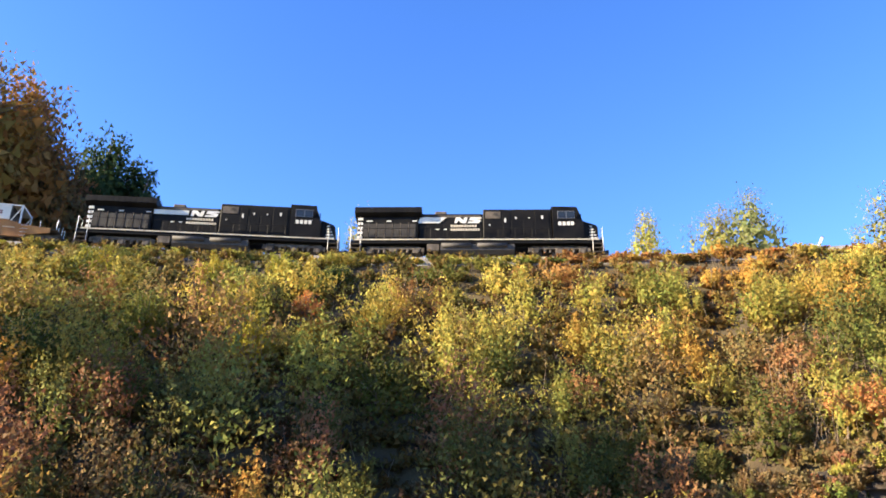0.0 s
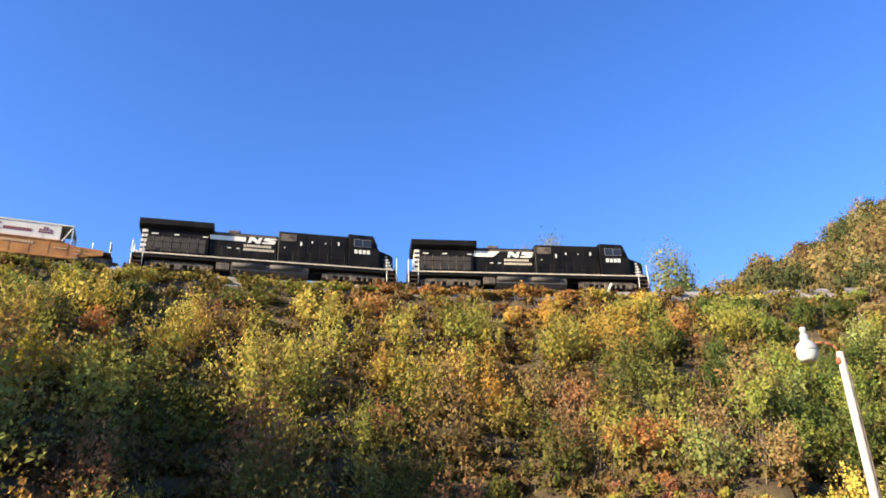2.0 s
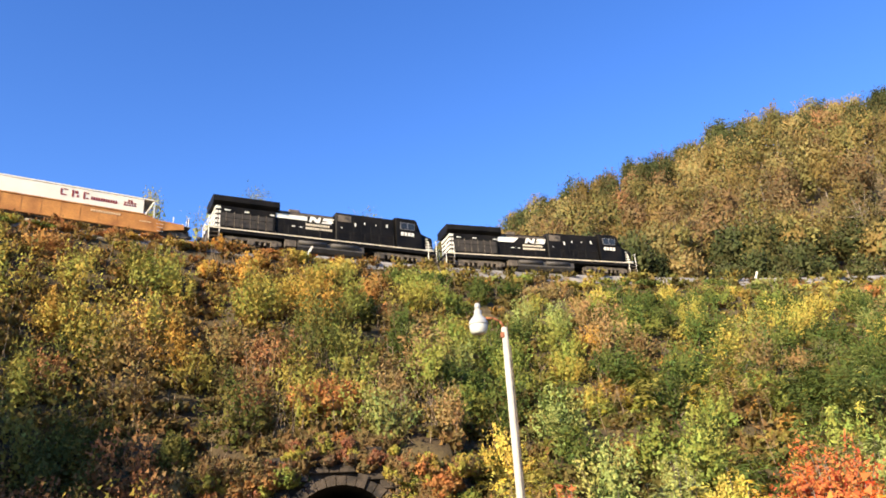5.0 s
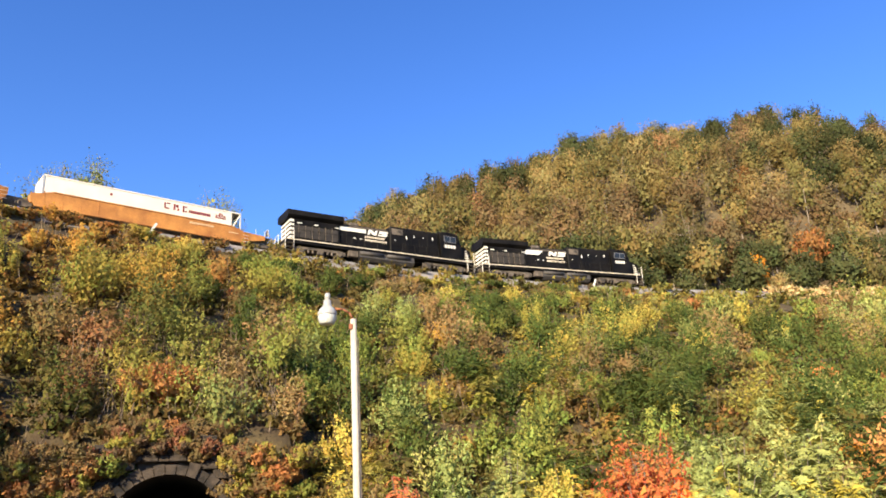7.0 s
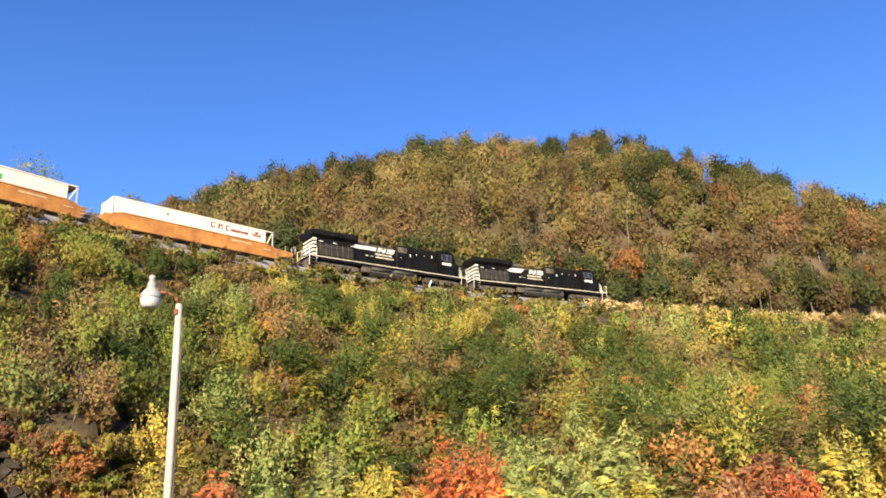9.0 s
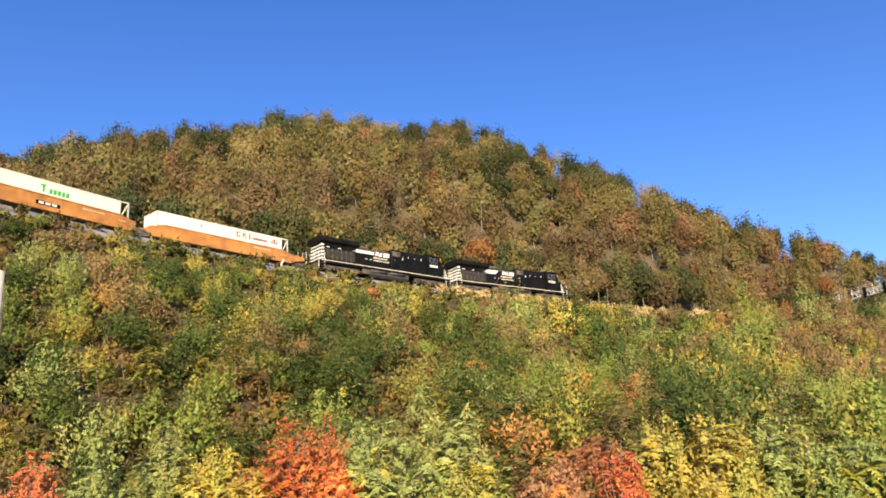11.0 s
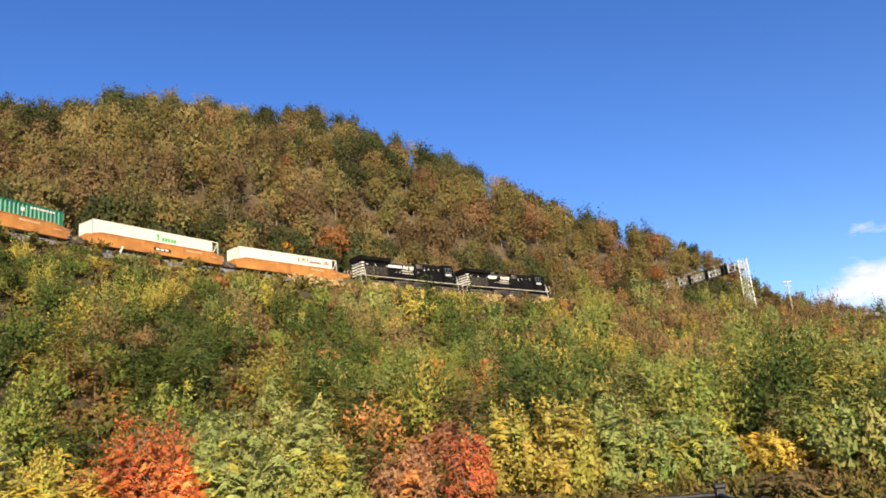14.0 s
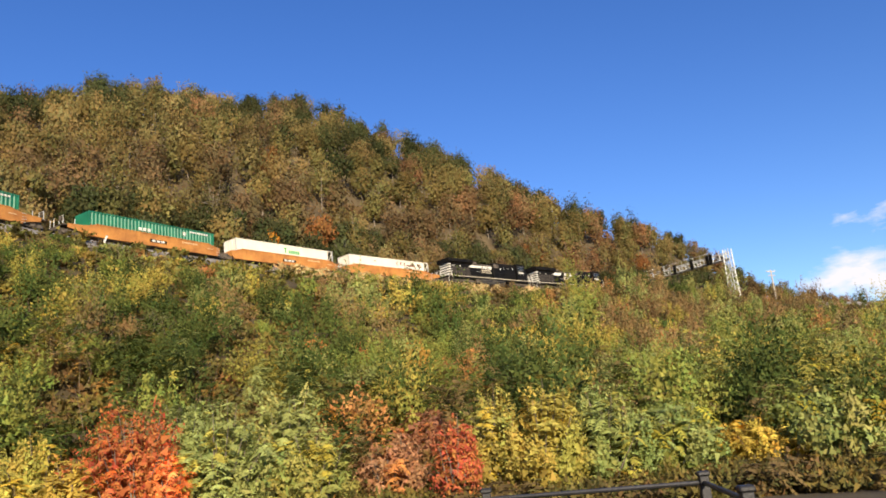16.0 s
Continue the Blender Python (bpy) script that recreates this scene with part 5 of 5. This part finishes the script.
def build_single_trees():
    # the wood's edge at the far end of the bank
    for az, r, el, rad, tint, seed, lab in ((-36.0, 76, 30.6, 6.8, (0.30, 0.17, 0.04), 301, "tall oak turning orange-brown at the wood's edge"),
                                            (-32.6, 78, 28.9, 5.2, (0.26, 0.14, 0.04), 302, "tall oak turning orange-brown at the wood's edge"),
                                            (-30.6, 80, 25.6, 4.0, (0.17, 0.12, 0.05), 303, "half-bare brown tree at the wood's edge"),
                                            (-26.8, 84, 26.9, 4.4, (0.035, 0.06, 0.022), 304, "dark green tree behind the railway"),
                                            (-24.4, 86, 25.4, 3.4, (0.035, 0.06, 0.022), 305, "dark green tree behind the railway"),
                                            (-40.5, 74, 30, 4.6, (0.28, 0.16, 0.04), 306, "tall oak turning orange-brown at the wood's edge"),
                                            (-29.0, 82, 23.6, 3.6, (0.22, 0.13, 0.06), 307, "half-bare brown tree at the wood's edge")):
        tree("tree", lab, at_bearing(az, r), seed, height_to(az, r, el), rad, 6500, 0.36, tint, 0.28, 0.08, 30)
    # tall trees along the road, out of the picture, that shade the foot of the bank
    for i, (x, y, h, rad) in enumerate(((-32, 26, 16.5, 4.2), (-34, 29.5, 13, 3.6))):
        az, r = math.degrees(math.atan2(x, y)), math.hypot(x, y)
        tree("tree", "tall roadside tree shading the foot of the bank", polar(az, r, -0.3), 320 + i, h, rad, 2600, 0.5, (0.14, 0.12, 0.04), 0.3, 0.64, 24, "roadside trees")
    # small light trees that stand just behind the track
    for az, el, rad, tint, seed in ((-6.2, 24.4, 2.8, (0.30, 0.27, 0.05), 311), (-4.6, 24.0, 1.6, (0.30, 0.27, 0.05), 315), (16.5, 24.3, 2.3, (0.30, 0.28, 0.06), 312), (21.6, 23.9, 2.9, (0.24, 0.23, 0.07), 313),
                                    (24.0, 24.9, 3.4, (0.17, 0.19, 0.07), 314), (32.9, 23.7, 2.6, (0.20, 0.22, 0.08), 316), (34.4, 21.8, 1.0, (0.20, 0.22, 0.08), 317)):
        r = float(np.interp(az, LINE_AZ, LINE_R)) + 14
        tree("tree", "small airy yellow-green tree behind the railway", at_bearing(az, r), seed, height_to(az, r, el), rad, 2200, 0.14, tint, 0.10, 0.3, 13, "small trees behind the track")
    # edge of the hill's wood, trunks showing above the bench
    g = rng(31)
    protos = []
    for i in range(6):
        protos.append(tree("tree", "slender autumn tree at the foot of the wooded hill", Vector((0, 0, 0)), 330 + i, 11.0, 3.0, 1300, 0.34, (1, 1, 1), 0.15, 0.5, 12, "trees at the hill's foot"))
    used = 0
    az = 40.5
    while az < 108:
        p = radii(az)
        for row in range(2):
            a = az + g.uniform(-0.8, 0.8)
            r = p[9][0] + 1.5 + row * 5.5 + g.uniform(-1.2, 1.2)
            s = g.uniform(0.7, 1.1) * (0.75 if az < 50 or az > 98 else 1.0)
            m = Matrix.Translation(at_bearing(a, r)) @ Matrix.Rotation(g.uniform(0, 6.28), 4, "Z") @ Matrix.Scale(s, 4)
            tint = wood_tint(a, r, 0.5, g)
            if used < 6:
                t = protos[used]
                t.matrix_basis = m
            else:
                t = copy_thing(protos[used % 6], m)
                t.matrix_basis = m
            recolour(t, tint)
            used += 1
        az += degrees_for(3.2, p[9][0])
    # marked trees of the hill's foot: flame-coloured and dark green ones
    for az, el, rad, tint, r_add, seed in ((74.6, 16.6, 1.6, (0.62, 0.26, 0.03), 3.0, 351), (70.3, 20.5, 3.4, (0.10, 0.09, 0.035), 5.0, 352), (81.0, 17.5, 3.0, (0.16, 0.14, 0.045), 4.0, 353),
                                           (88.8, 15.8, 3.2, (0.15, 0.14, 0.045), 5.0, 354), (63.0, 20.5, 3.0, (0.13, 0.12, 0.04), 5.0, 355), (95.0, 14.8, 3.0, (0.16, 0.13, 0.045), 6.0, 356)):
        r = radii(az)[9][0] + r_add
        tree("tree", "flame-coloured young maple at the hill's foot" if rad < 2 else "full brownish-green oak at the hill's foot", at_bearing(az, r), seed, height_to(az, r, el), rad, 2200, 0.3, tint, 0.2, 0.15, 16)


build_single_trees()


# ---- single shrubs that stand out, by bearing and height of sight ----
def slope_at(az, el):
    """Distance at which the bank rises into that line of sight."""
    p = radii(az)
    r = 15.0
    while r < p[5][0]:
        if (ground_z(az, r) - EYE.z) / r > math.tan(radians(el)):
            return r
        r += 0.25
    return p[5][0]


def shrub(label, az, r, height, radius, leaves, leaf, tint, seed, droop=0.0, second=None):
    """A shrub of many stems; second: the colour into which its leaves are turning."""
    airy = second is not None
    if droop:
        stems = int(14 + 8 * radius)
        corners, centres, tone = frond_plant(seed, stems, max(7, int(1.5 * leaves / stems / 12)), radius, height, 0.36 if airy else 0.4, 5, drop=0.75 if airy else 0.6, low=0.25)
        fill, _, fill_tone = bush(seed + 50, 40, leaves, radius * 0.95, height * 0.92, 0.085)
        corners, tone = np.concatenate([corners, fill]), np.concatenate([tone, fill_tone])
    else:
        corners, centres, tone = bush(seed, int(30 + 20 * radius), leaves, radius, height, leaf)
    t = new("shrub")
    tagged(t, label, "shrub")
    t.matrix_basis = Matrix.Translation(polar(az, r, -0.1))
    g = rng(seed)
    limbs = [((g.uniform(-.25, .25) * radius, g.uniform(-.25, .25) * radius, -0.1), tuple(c), 0.03 + 0.008 * radius, 0.008) for c in centres]
    st = new("stem", limbs_mesh("stem", limbs, sides=4))
    st.parent = t
    n = len(corners) // 3
    turn = np.clip(g.normal(0.35, 0.3, n), 0, 1)[:, None] if airy else np.clip(g.normal(0.1, 0.15, n), 0, 1)[:, None]
    tints = (1.5 if droop and not airy else 1.15 if droop else 1.0) * tone * np.array([tint]) * (1 - turn) + np.array([second or tuple(min(1, 1.3 * v + 0.05 * (k == 0)) for k, v in enumerate(tint))]) * turn
    cr = new("foliage", leaf_mesh("foliage", corners, tints))
    cr.parent = t
    return t


STANDOUT = [  # bearing, line of sight to its middle, height, radius, tint, words
    (-10.6, 16.0, 2.2, 1.1, FLAME, "flame-red shrub on the embankment"), (-9.6, 14.6, 1.4, 1.3, GOLD, "golden-orange low shrub on the embankment"), (-6.0, 15.0, 1.1, 0.9, GOLD, "golden-orange low shrub on the embankment"),
    (6.0, 19.6, 1.1, 0.45, FLAME, "flame-red shrub on the embankment"), (-14.4, 12.4, 3.6, 1.7, (0.34, 0.30, 0.04), "tall yellow-green shrub on the embankment"),
    (-22.2, 13.2, 3.4, 1.9, LEAFGREEN, "broad green bush on the embankment"), (-8.6, 18.3, 2.2, 1.4, DEEP, "dark green bush on the embankment"), (-29.3, 10.7, 3.2, 2.0, DEEP, "dark green bush on the embankment"),
    (-4.2, 10.9, 2.8, 1.6, DEEP, "dark green bush on the embankment"), (34.6, 15.2, 1.6, 0.55, FLAME, "flame-red shrub on the embankment"), (30.3, 8.6, 2.2, 2.2, RUSTY, "rust-brown mound of dry brush above the tunnel"),
    (32.7, 15.5, 1.9, 1.2, DEEP, "dark green bush on the embankment"), (63.7, 12.9, 2.6, 1.7, DEEP, "dark green bush on the embankment"), (59.5, 8.3, 2.4, 1.9, DEEP, "dark green bush on the embankment"),
    (55.8, 7.1, 2.2, 1.6, DEEP, "dark green bush on the embankment"), (35.7, 12.5, 2.4, 1.7, DEEP, "dark green bush on the embankment"), (41.8, 11.8, 2.6, 1.9, LEAFGREEN, "broad green bush on the embankment"),
    (51.4, 9.8, 2.2, 1.5, DEEP, "dark green bush on the embankment"), (77.1, 6.9, 1.8, 1.5, (0.50, 0.13, 0.04), "orange-red sumac on the bank"), (80.6, 6.0, 1.8, 1.3, FLAME, "orange-red sumac on the bank"),
    (87.1, 8.8, 1.8, 2.0, YELLOW, "yellow shrub on the bank"), (93.5, 6.7, 1.8, 2.6, (0.46, 0.28, 0.04), "golden shrub on the bank"), (82.2, 4.0, 2.4, 3.0, SAGE, "pale green sumac thicket"),
    (70.2, 10.9, 2.2, 1.6, LEAFGREEN, "broad green bush on the embankment"), (-26.0, 16.6, 3.0, 1.8, (0.32, 0.29, 0.045), "tall yellow-green shrub on the embankment"), (-17.5, 17.4, 2.8, 1.8, (0.32, 0.29, 0.045), "tall yellow-green shrub on the embankment"),
    (-12.5, 18.6, 2.4, 1.5, (0.30, 0.28, 0.045), "tall yellow-green shrub on the embankment"), (0.5, 17.2, 2.2, 1.6, OLIVE, "tall yellow-green shrub on the embankment"),
    (44.4, 9.2, 2.0, 1.5, LEAFGREEN, "broad green bush on the embankment"), (66.0, 9.0, 2.2, 1.7, (0.11, 0.13, 0.04), "broad green bush on the embankment"),
]
FORE = [  # nearer plants at the foot of the bank: bearing, distance, top line of sight, radius, tint, words
    (64.8, 24.0, 4.4, 1.8, (0.38, 0.085, 0.04), "scarlet sumac with drooping leaves at the foot of the bank"), (67.0, 23.5, 1.6, 0.7, FLAME, "small flame-red sumac at the foot of the bank"), (58.6, 26.0, 2.4, 1.5, OLIVE, "yellow-green bush at the foot of the bank"),
    (47.3, 26.0, 2.6, 1.1, (0.50, 0.13, 0.07), "scarlet sumac with drooping leaves at the foot of the bank"), (55.0, 28.0, 3.6, 1.5, SAGE, "pale green sumac thicket"), (70.8, 24.0, 3.7, 1.7, (0.21, 0.24, 0.075), "leafy green sumac at the foot of the bank"),
    (75.2, 26.0, 4.6, 2.0, SAGE, "pale green sumac thicket"), (77.0, 22.0, 1.2, 1.4, (0.22, 0.23, 0.06), "leafy green sumac at the foot of the bank"), (82.8, 25.0, 0.6, 1.4, (0.27, 0.15, 0.075), "pinkish-brown dry weeds at the foot of the bank"),
    (87.4, 22.0, 1.6, 0.9, (0.48, 0.10, 0.06), "scarlet sumac with drooping leaves at the foot of the bank"), (90.6, 24.0, 3.5, 1.5, (0.27, 0.25, 0.06), "yellowing sumac at the foot of the bank"), (94.0, 23.0, 3.2, 1.7, (0.29, 0.25, 0.055), "bright yellow sumac at the foot of the bank"),
    (98.5, 24.0, 2.6, 1.6, (0.20, 0.23, 0.07), "leafy green sumac at the foot of the bank"), (103.0, 25.0, 1.6, 1.7, (0.18, 0.22, 0.07), "leafy green sumac at the foot of the bank"), (108.5, 26.0, -0.2, 1.6, (0.36, 0.27, 0.05), "golden dry bush at the foot of the bank"),
    (112.5, 27.0, 1.0, 1.9, (0.17, 0.21, 0.07), "leafy green sumac at the foot of the bank"), (60.8, 24.0, 0.6, 1.2, (0.34, 0.25, 0.05), "golden dry bush at the foot of the bank"), (67.8, 30.0, 4.0, 1.8, (0.21, 0.24, 0.075), "leafy green sumac at the foot of the bank"),
    (51.0, 25.5, 1.6, 1.2, (0.21, 0.24, 0.075), "leafy green sumac at the foot of the bank"), (85.4, 30.0, 2.4, 1.6, (0.30, 0.14, 0.07), "pinkish-brown dry weeds at the foot of the bank"),
]
for i_s, (az_s, el_s, h_s, rad_s, tint_s, words_s) in enumerate(STANDOUT):
    r_s = slope_at(az_s, el_s) - 0.6 * h_s * 0.5
    shrub(words_s, az_s, r_s, h_s, rad_s, int(1100 * rad_s ** 1.6) + 300, 0.125 if r_s < 60 else 0.17, tint_s, 400 + i_s, 0.0, (0.50, 0.34, 0.10) if tint_s[0] > 2.5 * tint_s[1] else None)
for i_s, (az_s, r_s, top_s, rad_s, tint_s, words_s) in enumerate(FORE):
    h_s = 1.2 * max(0.8, EYE.z + r_s * math.tan(radians(top_s)) - ground_z(az_s, r_s))
    red = "sumac" in words_s and tint_s[0] > 3 * tint_s[1]
    shrub(words_s, az_s, r_s, h_s, rad_s, int((1150 if red else 1900) * rad_s ** 1.5) + 400, 0.12, tint_s, 500 + i_s, 1.2, (0.56, 0.27, 0.07) if red else None)

build_train()


def motions():
    """The train rolls round the bend; every wheelset turns as it goes."""
    lean = -math.degrees(math.atan(GRADE))
    for ob, back in TRAIN:
        rows = []
        for i in range(33):
            t = i * 0.5
            p, h = on_line(head_s(t) - back)
            rows.append((t, pose(*p, 0, lean, math.degrees(h))))
        walk(ob, rows)
    for ob, x, r in WHEELS:
        rows = []
        for i in range(241):
            t = i / 15
            turn = math.degrees((head_s(t) - head_s(0)) / r)
            rows.append((t, pose(x, 0, r, 0, turn % 360, 0)))
        walk(ob, rows)


motions()
